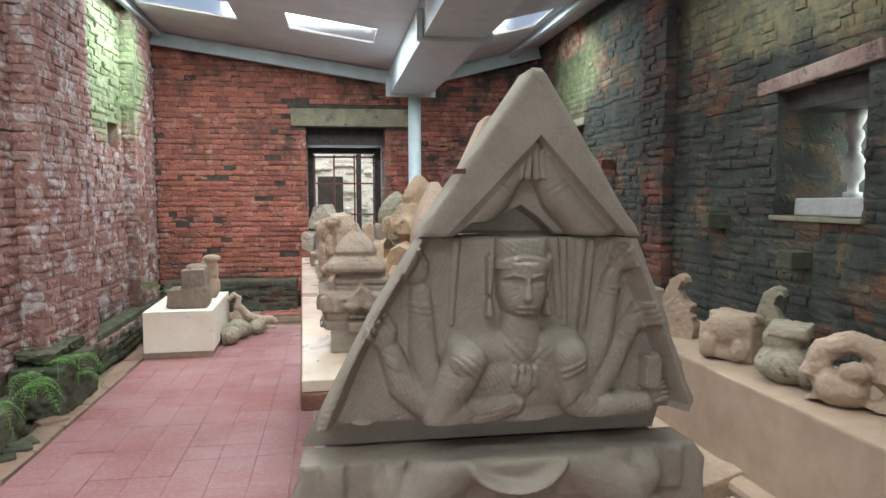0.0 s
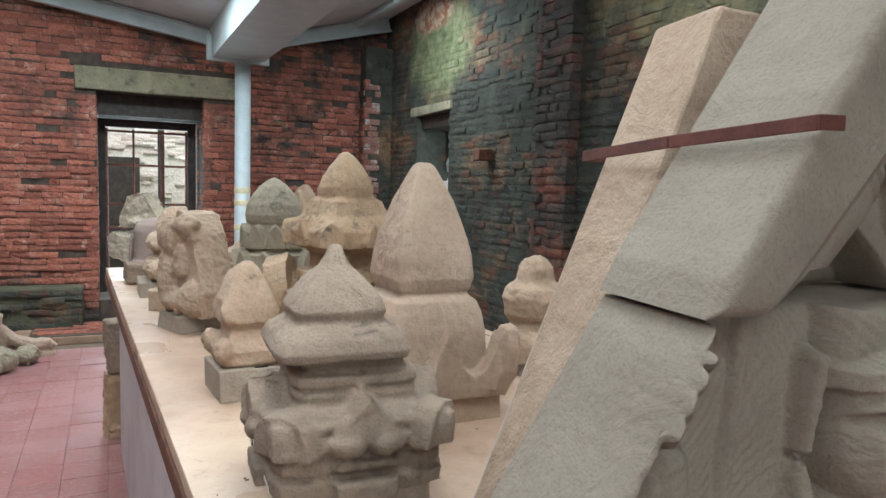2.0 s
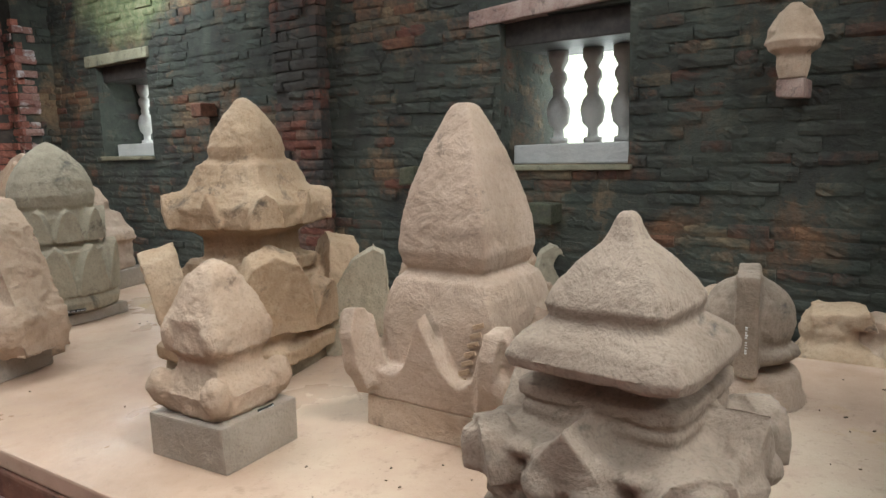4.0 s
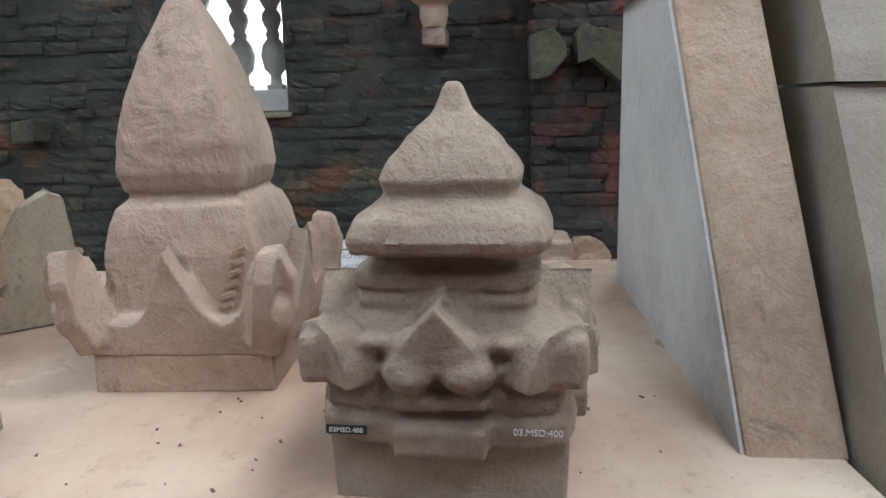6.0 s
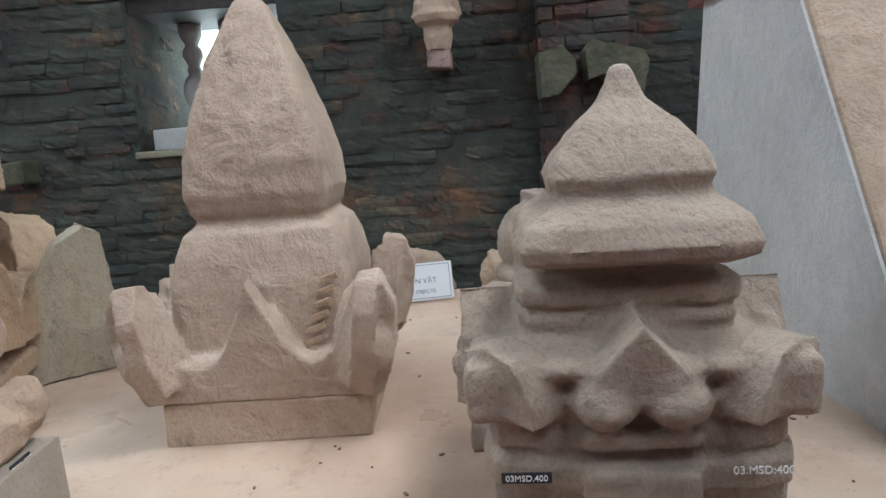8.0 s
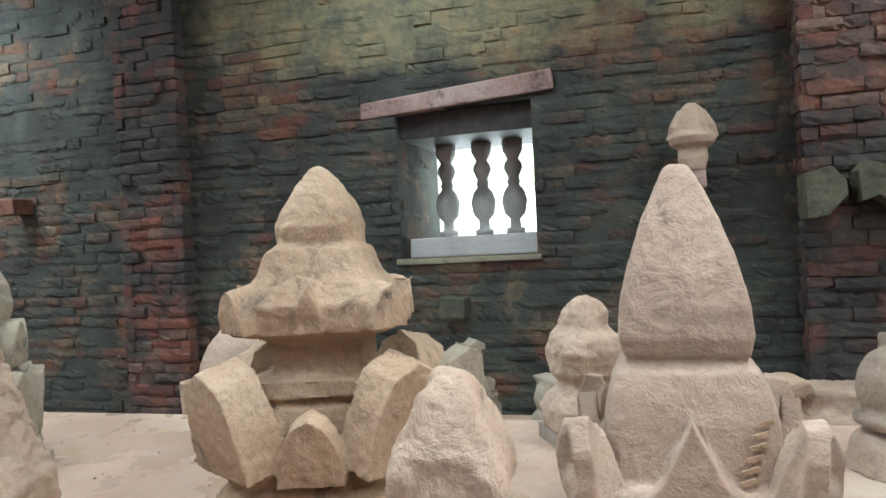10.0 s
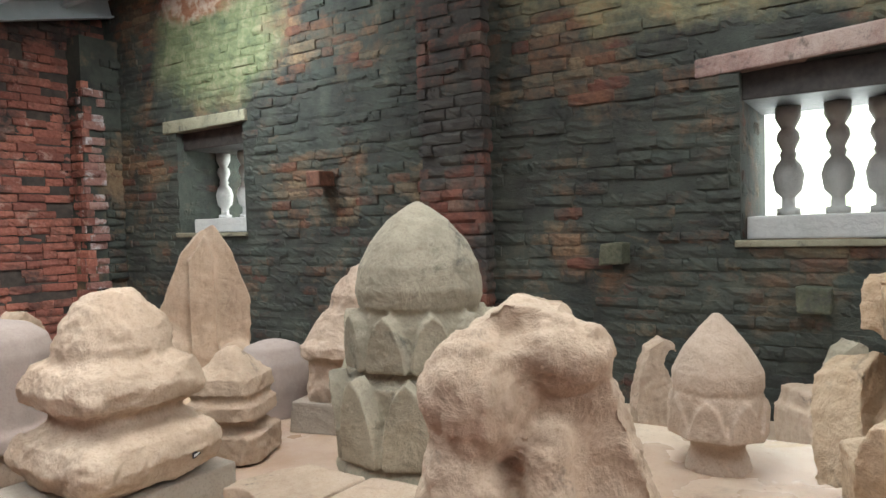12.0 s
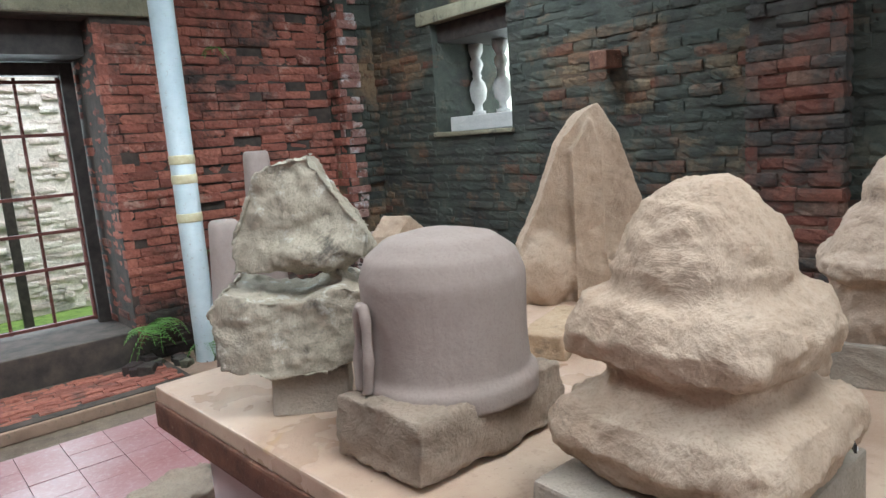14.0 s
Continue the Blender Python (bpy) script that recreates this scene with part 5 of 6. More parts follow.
    head = np.maximum(head, 0.066 * (np.abs(Z - 1.31 - 0.006 * np.cos((X - 0.491) * 45)) < 0.011) * np.sqrt(np.maximum(1 - ((X - 0.491) / 0.07) ** 4, 0)))
    head = head + capsule(X, Z, 0.491, 1.272, 0.492, 1.229, 0.005, 0.012, 1.1) - 0.45 * capsule(X, Z, 0.468, 1.199, 0.516, 1.199, 0.003, 0.003)
    head = head + oval(X, Z, 0.492, 1.206, 0.026, 0.0055, 0.007) + oval(X, Z, 0.492, 1.191, 0.021, 0.006, 0.007) - oval(X, Z, 0.492, 1.18, 0.02, 0.004, 0.003)
    for s in (-1, 1):
        head = head - oval(X, Z, 0.492 + s * 0.031, 1.264, 0.027, 0.015, 0.011) + oval(X, Z, 0.492 + s * 0.031, 1.257, 0.021, 0.007, 0.009)
        head = head + 0.8 * capsule(X, Z, 0.492 + s * 0.01, 1.279, 0.492 + s * 0.035, 1.284, 0.004, 0.004) + 0.8 * capsule(X, Z, 0.492 + s * 0.035, 1.284, 0.492 + s * 0.055, 1.274, 0.004, 0.003)
        head = np.maximum(head, capsule(X, Z, 0.486 + s * 0.072, 1.32, 0.486 + s * 0.073, 1.235, 0.012, 0.009, 2.6))
        head = np.maximum(head, capsule(X, Z, 0.486 + s * 0.073, 1.215, 0.486 + s * 0.073, 1.182, 0.008, 0.013, 2.6))
    add = np.maximum(add, head)
    add = np.maximum(add, oval(X, Z, 0.107, 0.896, 0.046, 0.032, 0.04))
    add = np.maximum(add, np.where((np.abs(X - 0.837) < 0.022) & (np.abs(Z - 1.025) < 0.042), 0.042, 0))
    rough = 0.0012 * np.sin(X * 310 + 9 * np.sin(Z * 23)) * np.sin(Z * 270 + 7 * np.sin(X * 31))
    add = add * np.clip((edge - 0.012) / 0.022, 0, 1)
    return np.minimum(np.maximum(ground, ground + add), 0.06) + rough


def low_height(X, Z):
    Z = Z + 0.072
    h = np.full_like(X, -0.03)
    d = np.sqrt(((X - 0.52) / 0.15) ** 2 + ((Z - 0.86) / 0.1) ** 2)
    a = 0.05 * np.exp(-((d - 0.9) / 0.16) ** 2) + oval(X, Z, 0.52, 0.84, 0.14, 0.1, 0.05)
    a = np.maximum(a, limb(X, Z, [(0.36, 0.82), (0.22, 0.72), (0.12, 0.6)], (0.07, 0.075, 0.06), 0.7))
    a = np.maximum(a, limb(X, Z, [(0.68, 0.82), (0.84, 0.72), (0.95, 0.6)], (0.07, 0.075, 0.06), 0.7))
    a = np.maximum(a, oval(X, Z, 0.9, 0.77, 0.05, 0.07, 0.055))
    a = np.maximum(a, oval(X, Z, 0.18, 0.77, 0.05, 0.07, 0.045))
    a = np.maximum(a, 0.02 * (np.sin(X * 40) > 0.3) * (Z > 0.72))
    return h + blur(a, 3)


relief = thing("gable_relief", 0.5, RELIEF_Y, 0, 0, "grey sandstone gable relief of a many-armed figure in stacked stones", "stone relief")
relief.matrix_world = pose(0.219, 0.226, -0.088, 1.5, 0.4, 1.1)
relief_stone("lower_stone", relief, [(-0.12, 0.1), (-0.075, 0.66), (-0.045, 0.73)], [(1.13, 0.1), (1.09, 0.72), (1.05, 0.78)], 0.12, 0.773, low_height, 0.14, 220, 150)
relief_stone("middle_stone", relief, [(-0.056, 0.775), (0.142, 1.167), (0.262, 1.357)], [(0.995, 0.775), (1.03, 0.9), (0.925, 1.17), (0.845, 1.357)], 0.778, 1.357, mid_height, 0.14, 400, 240)
relief_stone("top_stone", relief, [(0.255, 1.362), (0.275, 1.40), (0.53, 1.775), (0.54, 1.79)], [(0.852, 1.362), (0.58, 1.775), (0.565, 1.79)], 1.362, 1.79, top_height, 0.14, 280, 220)
part("plinth", box(-0.13, 1.08, 1.55, 1.8, -0.02, 0.24, 0.01), "block", relief)
backing = thing("backing_slab", 0, 0, 0, 0, "leaning sand-brown backing slab behind the relief", "backing slab")
lean_back = pose(0, 1.965, TT, -4.1, 0, 0)
ob = part("slab", add_prism(bmesh.new(), [(0.312, -0.004), (0.632, 0.668), (0.77, 0.668), (1.035, -0.004)], 0, 0.1), "sand", backing)
ob.matrix_world = lean_back
bv = ob.modifiers.new("round", "BEVEL")
bv.width, bv.segments = 0.006, 2
part("rendered_face", add_prism(bmesh.new(), [(0.32, 0.004), (0.636, 0.66), (0.764, 0.66), (1.026, 0.004)], 0.1005, 0.104), "pale_block", backing, "pale cement render").matrix_world = lean_back
strap = thing("steel_strap", 0, 0, 0, 0, "rusty flat steel strap round the top stone", "strap")


def strap_piece(a, b):
    d = Vector(b) - Vector(a)
    part("band", box(0, d.length, -0.0015, 0.0015, -0.006, 0.006, 0.0008), "rust", strap).matrix_world = Matrix.Translation(a) @ pose(0, 0, 0, 0, math.degrees(math.atan2(-d.z, math.hypot(d.x, d.y))), math.degrees(math.atan2(d.y, d.x)))


strap_piece((0.509, 1.798, 1.476), (0.514, 1.955, 1.469))
strap_piece((0.514, 1.957, 1.469), (0.534, 2.112, 1.461))
strap_piece((0.534, 2.114, 1.461), (0.866, 2.114, 1.461))
strap_piece((0.899, 1.806, 1.474), (0.894, 1.96, 1.468))
strap_piece((0.894, 1.962, 1.468), (0.866, 2.112, 1.461))
strap_piece((0.509, 1.797, 1.476), (0.537, 1.797, 1.477))
strap_piece((0.871, 1.803, 1.475), (0.899, 1.804, 1.474))


# ---- along the right wall: a low plinth with carved fragments ----
PZ = 0.545
plinth_r = thing("low_plinth", 0, 0, 0, 0, "long low peach-plastered plinth against the wall", "plinth")
part("body", box(2.11, X1 - 0.03, 0.9, 5.0, -0.01, PZ, 0.012, None, 0.004), "peach", plinth_r)
part("foot", box(2.0, 2.12, 0.9, 5.0, -0.012, 0.12, 0.03, None, 0.01), "peach", plinth_r)


def fragment(name, x, y, z, turn, label, material, build, **k):
    t = thing(name, x, y, z, turn, label, "carved stone", "fragments on the low plinth")
    bm = bmesh.new()
    build(bm)
    ob = carve("carved_stone", bm, material, t, "", **{"voxel": 0.007, "worn": 0.016, "pits": 0.006, "soften": 2, **k})
    ob.location.z = -0.004


def build_horn(bm):
    add_prism(bm, [(-0.1, 0), (-0.12, 0.12), (-0.1, 0.24), (-0.06, 0.36), (0.0, 0.4), (0.04, 0.38), (0.05, 0.34), (0.02, 0.35), (0.0, 0.3), (0.03, 0.24), (0.09, 0.2), (0.07, 0.14), (0.11, 0.1), (0.1, 0)], -0.05, 0.05)
    for i in range(3):
        add_blob(bm, 0.06 + 0.012 * i, -0.01, 0.2 - 0.06 * i, 0.04, 0.045, 0.025)


def build_beast(bm):
    add_box(bm, -0.14, 0.14, -0.12, 0.12, 0.0, 0.2, 0.03, None, 0.01)
    add_blob(bm, 0.0, -0.09, 0.17, 0.13, 0.06, 0.09)
    add_blob(bm, -0.09, -0.13, 0.08, 0.05, 0.05, 0.07)
    add_blob(bm, 0.08, -0.13, 0.07, 0.05, 0.05, 0.06)
    add_box(bm, -0.12, 0.13, -0.08, 0.1, 0.19, 0.26, 0.02, None, 0.015)


def build_squat(bm):
    add_blob(bm, 0, 0, 0.09, 0.15, 0.13, 0.1)
    add_blob(bm, -0.02, 0.01, 0.2, 0.1, 0.1, 0.09)
    add_box(bm, -0.09, 0.11, -0.09, 0.08, 0.22, 0.28, 0.02, None, 0.02)
    add_blob(bm, 0.11, -0.08, 0.07, 0.05, 0.06, 0.07)


def build_arch(bm):
    tube(bm, [(-0.12, 0, 0.02), (-0.14, 0, 0.12), (-0.1, 0.0, 0.23), (0.0, 0.0, 0.275), (0.1, 0.0, 0.24), (0.14, 0.0, 0.13), (0.12, 0, 0.01)], [0.06, 0.06, 0.06, 0.055, 0.065, 0.075, 0.08], 12)
    add_blob(bm, -0.03, -0.02, 0.08, 0.11, 0.09, 0.085)
    add_blob(bm, 0.02, -0.06, 0.16, 0.06, 0.04, 0.05)


def build_chunk(bm):
    add_box(bm, -0.13, 0.13, -0.1, 0.1, 0.0, 0.24, 0.02, None, 0.02)
    for i in range(4):
        add_blob(bm, -0.07 + 0.05 * i, -0.1, 0.1 + 0.025 * (i % 2), 0.04, 0.03, 0.05)


def build_disc(bm):
    add_lathe(bm, [(-0.04, 0.09), (-0.035, 0.11), (0.035, 0.11), (0.04, 0.09)], 2, 28, pose(0, 0, 0.12, 90, 0, 0))
    add_lathe(bm, [(-0.06, 0.02), (-0.05, 0.04), (0.05, 0.04), (0.06, 0.02)], 2, 20, pose(0, 0, 0.12, 90, 0, 0))
    add_box(bm, -0.09, 0.09, -0.06, 0.06, 0, 0.06, 0.01)


fragment("horned_fragment", 2.36, 4.15, PZ, -55, "curled horn-shaped sandstone fragment", "sand", build_horn)
fragment("beast_fragment", 2.36, 3.58, PZ, -55, "blocky worn sandstone animal head fragment", "sand", build_beast)
fragment("pointed_fragment", 2.56, 3.52, PZ, -50, "pointed olive sandstone fragment behind the others", "olive", build_horn)
fragment("squat_fragment", 2.33, 3.1, PZ, -50, "squat worn olive-brown stone figure fragment", "olive", build_squat)
fragment("arched_fragment", 2.34, 2.72, PZ, -50, "hollow arched sandstone figure fragment", "sand", build_arch)
fragment("squat_fragment", 2.34, 2.33, PZ, -80, "worn brown stone fragment on the plinth", "ochre", build_squat)
fragment("carved_block", 2.4, 4.76, PZ, -80, "square sandstone block with worn scroll carving", "sand", build_chunk)
fragment("disc_fragment", 2.42, 1.95, PZ, -80, "round stone disc fragment", "ochre", build_disc)
fragment("carved_block", 2.4, 2.14, PZ, -95, "oblong sandstone block with a row of petals", "sand", build_chunk)
for i, (x, y, s) in enumerate(((1.9, 3.15, 1.3), (1.86, 2.72, 1.1), (1.92, 2.4, 1.2))):
    t = thing("floor_slab", x, y, 0.0, 20 + 15 * i, "broken flat stone slab on the floor", "stone slab", "broken slabs by the plinth")
    carve("slab", box(-0.16 * s, 0.16 * s, -0.11 * s, 0.11 * s, -0.002, 0.1 * s, 0.006, None, 0.012), "sand", t, voxel=0.007, worn=0.012)

# ---- things fixed to the right wall ----
hang = thing("wall_figure", X1, 2.555, 1.575, -90, "small headless stone bust on a wall bracket", "statue")
bm = bmesh.new()
add_lathe(bm, [(0.05, 0.05), (0.1, 0.062), (0.14, 0.06), (0.16, 0.09), (0.19, 0.1), (0.215, 0.075), (0.27, 0.06), (0.31, 0.045), (0.335, 0.02)], 2.0, 24, pose(0, -0.13, 0))
for s in (-1, 1):
    tube(bm, [(s * 0.085, -0.14, 0.18), (s * 0.075, -0.15, 0.23), (s * 0.04, -0.13, 0.3)], [0.024, 0.022, 0.018], 8)
carve("bust", bm, "sand", hang, "pale worn stone bust", voxel=0.004, worn=0.004, pits=0.002)
part("bracket", box(-0.05, 0.05, -0.17, 0.02, -0.02, 0.052, 0.008, None, 0.005), "rose_lintel", hang, "stone bracket")
for y, outline, turn in ((2.085, [(-0.075, -0.12), (-0.08, 0.06), (0.02, 0.09), (0.07, 0.03), (0.075, -0.03), (0.0, -0.11)], -90), (1.85, [(-0.13, 0.06), (-0.1, 0.1), (0.1, 0.05), (0.13, 0.0), (0.09, -0.17), (-0.06, -0.04), (-0.12, -0.06)], -90)):
    t = thing("wall_bracket", X1 - 0.15, y, 1.51, turn, "mossy green stone bracket set in the pilaster", "bracket", "stone brackets")
    bm = bmesh.new()
    add_prism(bm, outline, -0.12, 0.03)
    carve("stone", bm, "mossy", t, voxel=0.006, worn=0.01)
for x, y, z, mat_, w in ((X1, 4.46, 1.245, "mossy", 0.055), (X1, 6.3, 1.7, "edge", 0.055), (X1, 3.65, 1.06, "mossy", 0.06)):
    t = thing("wall_corbel", x, y, z, -90, "small dark stone stub sticking out of the wall", "corbel", "wall stubs")
    part("stone", box(-w, w, -0.13, 0.02, -0.05, 0.05, 0.01, None, 0.008), mat_, t)

# ---- by the left wall ----
plinth_l = thing("white_plinth", -1.11, 6.43, 0, 1.5, "low whitewashed plinth with stone fragments on it", "plinth")
part("body", box(-0.29, 0.29, 0.0, 1.2, 0.045, 0.41, 0.006, None, 0.003), "cream", plinth_l)
part("foot", box(-0.287, 0.287, 0.004, 1.196, -0.01, 0.044), "slab", plinth_l)


def build_seat(bm):
    add_box(bm, -0.17, 0.17, -0.12, 0.14, 0.0, 0.18, 0.012, None, 0.01)
    add_box(bm, -0.06, 0.17, -0.1, 0.1, 0.17, 0.35, 0.02, None, 0.012)
    add_blob(bm, 0.08, 0.0, 0.36, 0.1, 0.08, 0.04)
    add_blob(bm, 0.14, -0.02, 0.12, 0.06, 0.1, 0.1)


def build_torso(bm):
    add_blob(bm, 0, 0, 0.12, 0.11, 0.09, 0.14)
    add_blob(bm, 0, 0, 0.27, 0.1, 0.09, 0.13)
    add_blob(bm, 0.03, -0.06, 0.4, 0.09, 0.06, 0.04)
    add_blob(bm, -0.1, -0.14, 0.035, 0.12, 0.05, 0.035)


fragment("seat_fragment", -1.06, 6.68, 0.41, 0, "blocky grey-brown sandstone fragment on the white plinth", "grey", build_seat)
fragment("torso_fragment", -0.97, 7.2, 0.41, 10, "rounded striped sandstone torso fragment", "sand", build_torso)


def build_scroll(bm):
    tube(bm, [(-0.2, 0, 0.34), (-0.13, 0, 0.4), (-0.08, 0, 0.36), (-0.1, 0, 0.28), (0.0, 0, 0.16), (0.13, 0, 0.1), (0.26, 0, 0.1), (0.3, 0, 0.06)], [0.03, 0.035, 0.04, 0.05, 0.06, 0.06, 0.05, 0.035], 10)
    add_box(bm, -0.06, 0.3, -0.05, 0.05, -0.005, 0.06, 0.015, pose(0, 0, 0.02, 0, 8, 0))
    add_blob(bm, -0.1, 0, 0.12, 0.07, 0.05, 0.15)


fragment("scroll_fragment", -0.66, 7.55, 0, 20, "curled serpent-like sandstone fragment leaning by the plinth", "rose", build_scroll)
for x, y, s in ((-0.74, 6.93, 0.115), (-0.7, 7.16, 0.135), (-0.54, 7.37, 0.105)):
    t = thing("boulder", x, y, 0, 40 * s * 100, "rough olive-grey boulder on the floor", "stone", "loose boulders")
    bm = bmesh.new()
    add_blob(bm, 0, 0, s * 0.7, s, s * 0.8, s * 0.8)
    add_box(bm, -s * 0.6, s * 0.6, -s * 0.5, s * 0.5, -0.004, s, 0.02, None, 0.02)
    carve("stone", bm, "olive", t, voxel=0.007, worn=0.03, pits=0.008)

base_l = part("wall_kerb", box(X0, X0 + 0.15, 6.05, 8.1, -0.02, 0.3, 0.02, None, 0.01), "mossy")
tagged(base_l, "mossy brick footing along the wall", "footing", kind="structure")
brick_face(base_l, "brick_left", pose(X0 + 0.175, 8.1, 0, 0, 0, -90), 2.1, 0.3, (), None, 71, 0.01, 0.03)
foot_l = thing("mossy_footing", X0 + 0.1, 4.9, 0, 0, "dark mossy brick pilaster footing with ferns", "footing")
carve("stone", box(-0.1, 0.24, -0.1, 0.6, -0.004, 0.34, 0.02, None, 0.03), "mossy", foot_l, voxel=0.012, worn=0.045, pits=0.01)
carve("upper_course", box(-0.1, 0.15, -0.02, 0.6, 0.342, 0.43, 0.015, None, 0.02), "mossy", foot_l, voxel=0.012, worn=0.05, pits=0.02)
foot2 = thing("mossy_footing", X0 + 0.1, 3.2, 0, 0, "long mossy footing ledge under the wall", "footing")
carve("stone", box(-0.1, 0.12, -1.2, 1.4, -0.004, 0.24, 0.02, None, 0.03), "mossy", foot2, voxel=0.014, worn=0.05, pits=0.01)
for i in range(15):
    y = 3.0 + 0.42 * i
    t = thing("kerb_stone", -1.47, y, 0, random.uniform(-2, 2), "worn brown kerb stone edging the tiles", "kerb stone", "kerb along the tiles")
    part("stone", box(-0.075, 0.07, 0, 0.405, -0.03, 0.012, 0.006, None, 0.004), "slab", t)
for i in range(9):
    t = thing("rubble", random.uniform(-1.66, -1.5), random.uniform(3.2, 4.9), -0.022, random.uniform(0, 90), "loose broken brick on the soil", "rubble", "loose rubble")
    s = random.uniform(0.04, 0.09)
    part("piece", box(-s, s, -s * 0.6, s * 0.6, 0, s * 0.7, 0.01, None, 0.012), random.choice(["slab", "mossy", "brick_left"]), t)
back_foot = part("back_footing", box(X0 + 0.1, -0.2, Y1 - 0.2, Y1 - 0.003, 0.04, 0.42, 0.02, None, 0.01), "mossy")
tagged(back_foot, "dark green mossy brick footing of the back wall", "footing", kind="structure")
brick_face(back_foot, "brick_right", pose(-0.2, Y1 - 0.22, 0.04, 0, 0, 180), 1.4, 0.4, (), None, 81, 0.016, 0.1)
paving = part("wet_paving", box(-0.6, 1.0, Y1 - 0.6, Y1 - 0.01, 0.046, 0.056), "mortar")
tagged(paving, "wet pinkish brick paving before the door", "paving", kind="structure")
brick_face(paving, "wet_brick", pose(-0.58, Y1 - 0.04, 0.066, 90, 0, 0), 1.55, 0.52, (), None, 83, 0.003, 0.06)


# ---- plants ----
def fern(name, x, y, z, size, n, label, turn=0.0, hang_=0.0):
    """Fronds of paired leaflets that arch from one root."""
    t = thing(name, x, y, z, turn, label, "plant")
    for k in range(n):
        bm = bmesh.new()
        a = radians(360 * k / n + random.uniform(-20, 20))
        rise = random.uniform(0.5, 1.0)
        for i in range(12):
            u = (i + 1) / 12
            r, h = size * u, size * (rise * u - (1.1 + hang_) * u * u)
            cx, cy = r * math.cos(a), r * math.sin(a)
            w = size * 0.34 * math.sin(math.pi * min(1, u * 0.9 + 0.1))
            for s in (-1, 1):
                ox, oy = -math.sin(a) * s * w, math.cos(a) * s * w
                q = size * 0.02
                dx, dy = math.cos(a) * q, math.sin(a) * q
                v = [bm.verts.new(p) for p in ((cx - dx, cy - dy, h), (cx + ox * 0.5 - dx, cy + oy * 0.5 - dy, h + 0.002), (cx + ox + dx, cy + oy + dy, h - size * 0.05), (cx + ox * 0.5 + dx, cy + oy * 0.5 + dy, h + 0.002), (cx + dx, cy + dy, h))]
                bm.faces.new(v)
        tube(bm, [(size * u * math.cos(a), size * u * math.sin(a), size * (rise * u - (1.1 + hang_) * u * u)) for u in (0, 0.25, 0.5, 0.75, 1.0)], 0.0018, 5)
        part("frond", bm, "leaf", t)
    return t


fern("fern", X0 + 0.36, 5.03, 0.36, 0.15, 6, "green fern growing from the mossy footing", 0, 0.8)
fern("fern", X0 + 0.28, 4.5, 0.3, 0.16, 6, "green fern at the foot of the wall", 30, 0.5)
for i in range(7):
    fern("fern", X0 + random.uniform(0.12, 0.34), random.uniform(3.6, 5.3), random.uniform(0.2, 0.42), random.uniform(0.1, 0.17), 6, "green fern on the mossy footing", 25 * i, random.uniform(0.3, 0.9))
fern("fern", X0 + 0.22, 7.35, 0.52, 0.16, 6, "small green fern on the wall ledge", 10)
fern("fern", X0 + 0.3, 7.7, 0.4, 0.14, 5, "small green fern in the corner", 40)
fern("fern", 0.9, Y1 - 0.16, 0.28, 0.16, 6, "small green weed beside the doorway", 20)
fern("fern", 1.2, Y1 - 0.3, 0.16, 0.14, 6, "small green weed behind the pipe", 70, 0.3)
fern("fern", 0.98, Y1 - 0.14, 0.3, 0.2, 7, "green weed at the foot of the door jamb", 45, 0.4)
fern("fern", 1.36, Y1 - 0.2, 0.24, 0.18, 6, "green weed growing beside the drain pipe", 15, 0.3)
fern("fern", 1.42, Y1 - 0.08, 0.72, 0.09, 5, "small green weed growing from the bricks", 0, 0.3)
fern("fern", X0 + 0.04, 7.3, 2.35, 0.1, 5, "small green fern high on the mossy wall", 0, 0.5)
fern("fern", 1.6, Y1 - 0.06, 2.05, 0.1, 5, "small fern high on the brick wall", 0, 0.3)
for i in range(16):
    x, y = (random.uniform(0.75, 1.05), random.uniform(Y1 - 0.3, Y1 - 0.08)) if i < 7 else (random.uniform(1.0, 1.9), random.uniform(Y1 - 0.5, Y1 - 0.1))
    s = random.uniform(0.035, 0.075)
    t = thing("rubble", x, y, 0.045, random.uniform(0, 90), "loose broken brick by the doorway", "rubble", "loose rubble")
    part("piece", box(-s, s, -s * 0.6, s * 0.6, 0, s, 0.008, None, 0.01), random.choice(["brick_back", "mossy", "brick_back"]), t)

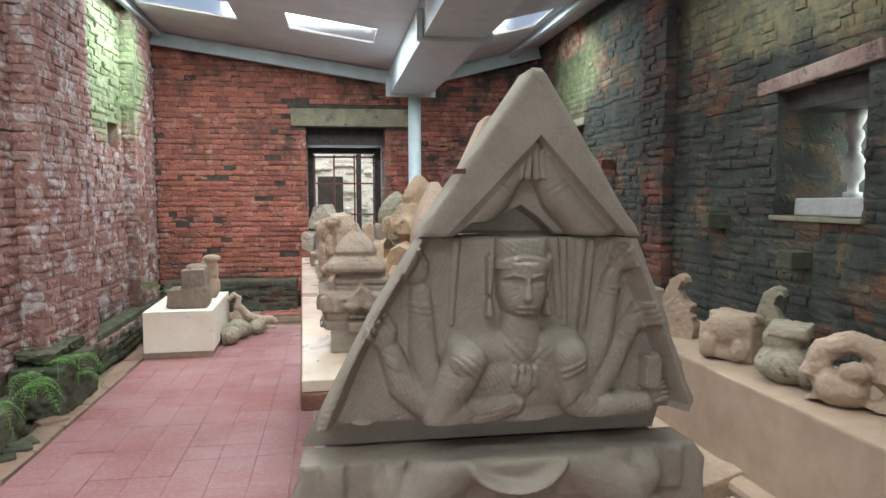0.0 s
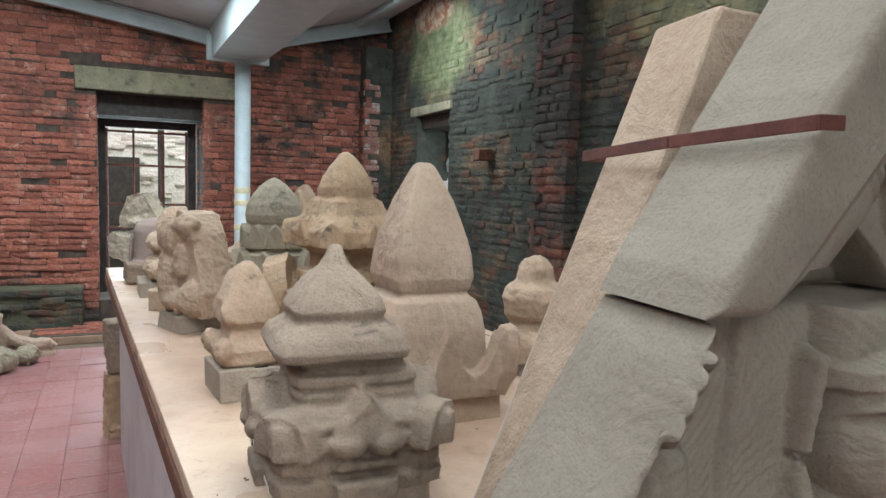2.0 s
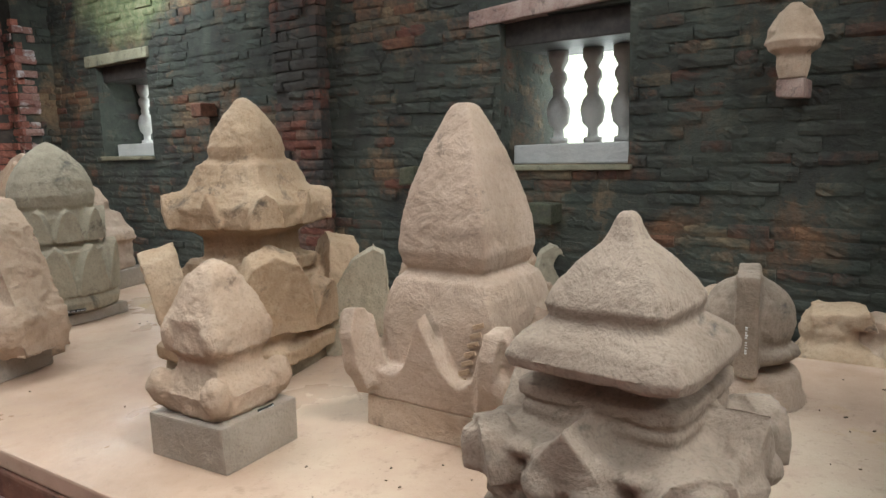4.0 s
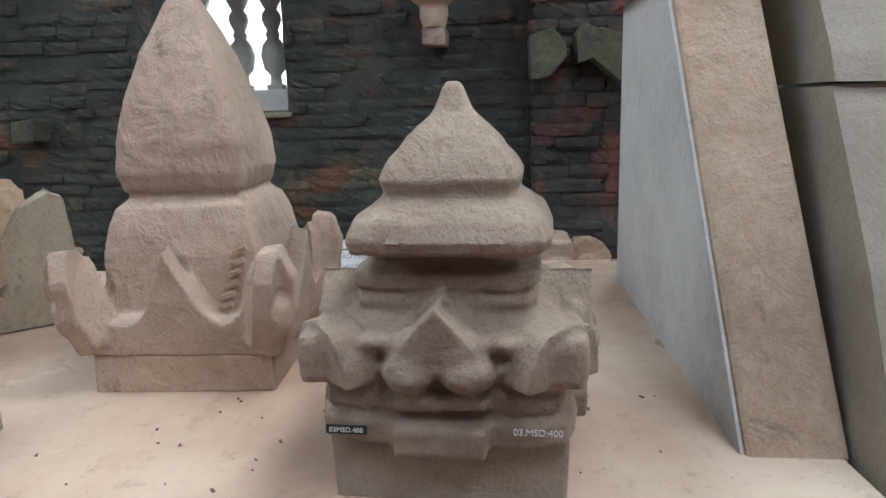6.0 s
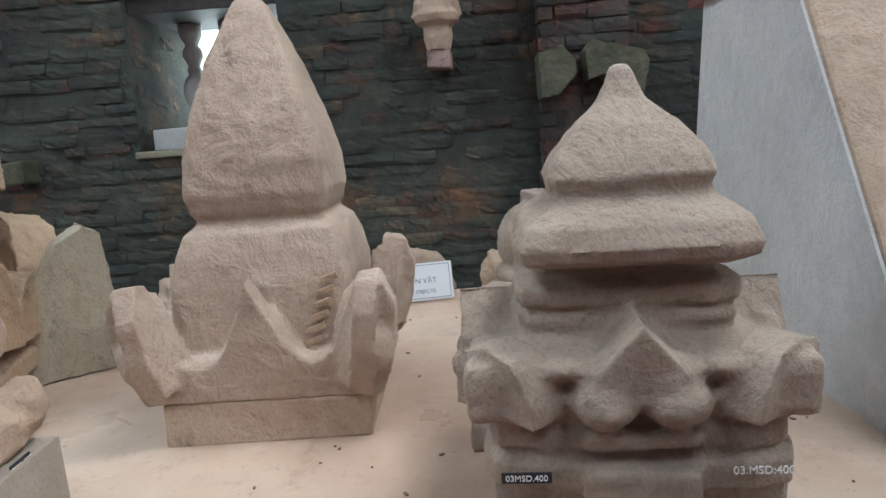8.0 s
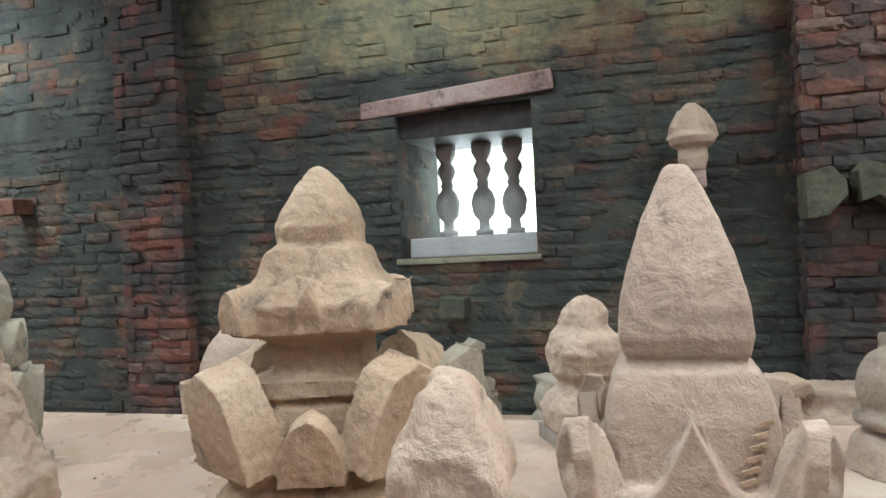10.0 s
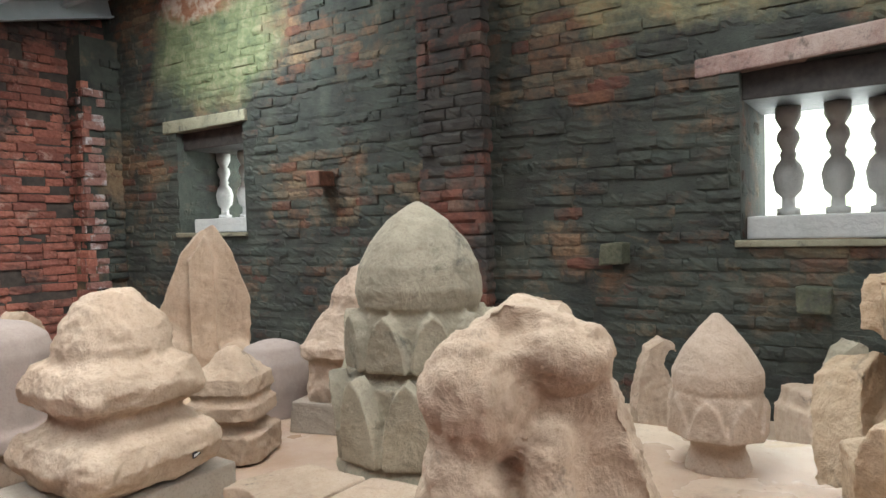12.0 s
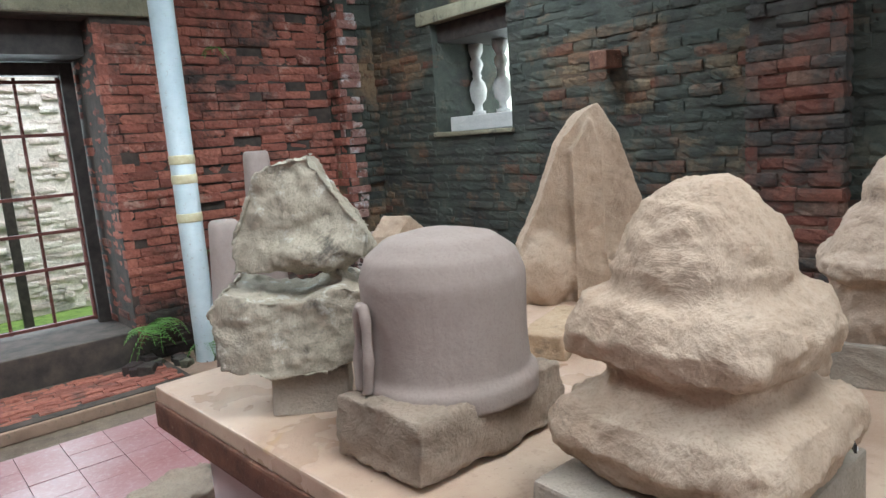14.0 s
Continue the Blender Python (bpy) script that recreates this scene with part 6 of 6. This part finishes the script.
# two grey tapered posts behind the table
for x, y, h, r in ((1.54, 8.02, 1.36, 0.075), (1.19, 7.8, 0.99, 0.08)):
    t = thing("stone_post", x, y, 0, 0, "dark mauve-grey tapered stone post on the floor", "stone post", "grey posts")
    part("shaft", lathe([(-0.01, r * 1.7), (h * 0.5, r * 1.35), (h - 0.05, r), (h - 0.015, r * 0.96), (h, r * 0.8)], 2.6, 24), "linga", t, smooth=True)


# ---- floor tiles ----
def tile_template():
    bm = box(-0.0992, 0.0992, -0.0992, 0.0992, -0.02, 0.0, 0.0022)
    me = bpy.data.meshes.new("floor_tile")
    bm.to_mesh(me)
    bm.free()
    me.materials.append(MAT["tile"])
    return me


tile_me = tile_template()
tv = np.array([v.co[:] for v in tile_me.vertices])
tf = [tuple(p.vertices) for p in tile_me.polygons]
allv, allf, n0 = [], [], 0
rnd = random.Random(5)
for j in range(47):
    for i in range(17):
        x, y = -1.29 + 0.2 * i, -1.5 + 0.2 * j
        if y > 7.8:
            continue
        m = pose(x, y, rnd.uniform(-0.0015, 0.0015), rnd.gauss(0, 0.15), rnd.gauss(0, 0.15), rnd.gauss(0, 0.2))
        if i < 7 and y > 2.9:
            later.append((floor, None, "tile", m))
            continue
        a = np.array(m)
        allv.append(tv @ a[:3, :3].T + a[:3, 3])
        allf.extend([tuple(k + n0 for k in q) for q in tf])
        n0 += len(tv)
me = bpy.data.meshes.new("tiles")
me.from_pydata(np.concatenate(allv).tolist(), [], allf)
part("tiles", me, "tile", floor)["kind"] = "stuff"
# debris: crumbs and dead leaves on the table
bm = bmesh.new()
for i in range(130):
    x, y = rnd.uniform(0.17, 1.12), rnd.choice([rnd.uniform(2.1, 5.2), rnd.gauss(2.4, 0.25)])
    if y < 2.1:
        continue
    s = rnd.choice([0.001, 0.0015, 0.002, 0.003])
    add_box(bm, -s, s, -s * 0.5, s * 0.5, 0, 0.0015, 0, pose(x - 0.0426 * (y - 1.96), y, TT + 0.0005, 0, 0, rnd.uniform(0, 180)))
crumbs = part("crumbs", bm, "soil")
tagged(crumbs, "dark crumbs and dead leaf bits on the table", "debris", kind="stuff")


# ---- the bricks and tiles that stand as pieces of their own ----
for wall, key, material, m in later:
    ob = new("floor_tile", tile_me) if key is None else new("brick", brick_mesh(key, material))
    ob.parent = wall
    ob.matrix_local = m
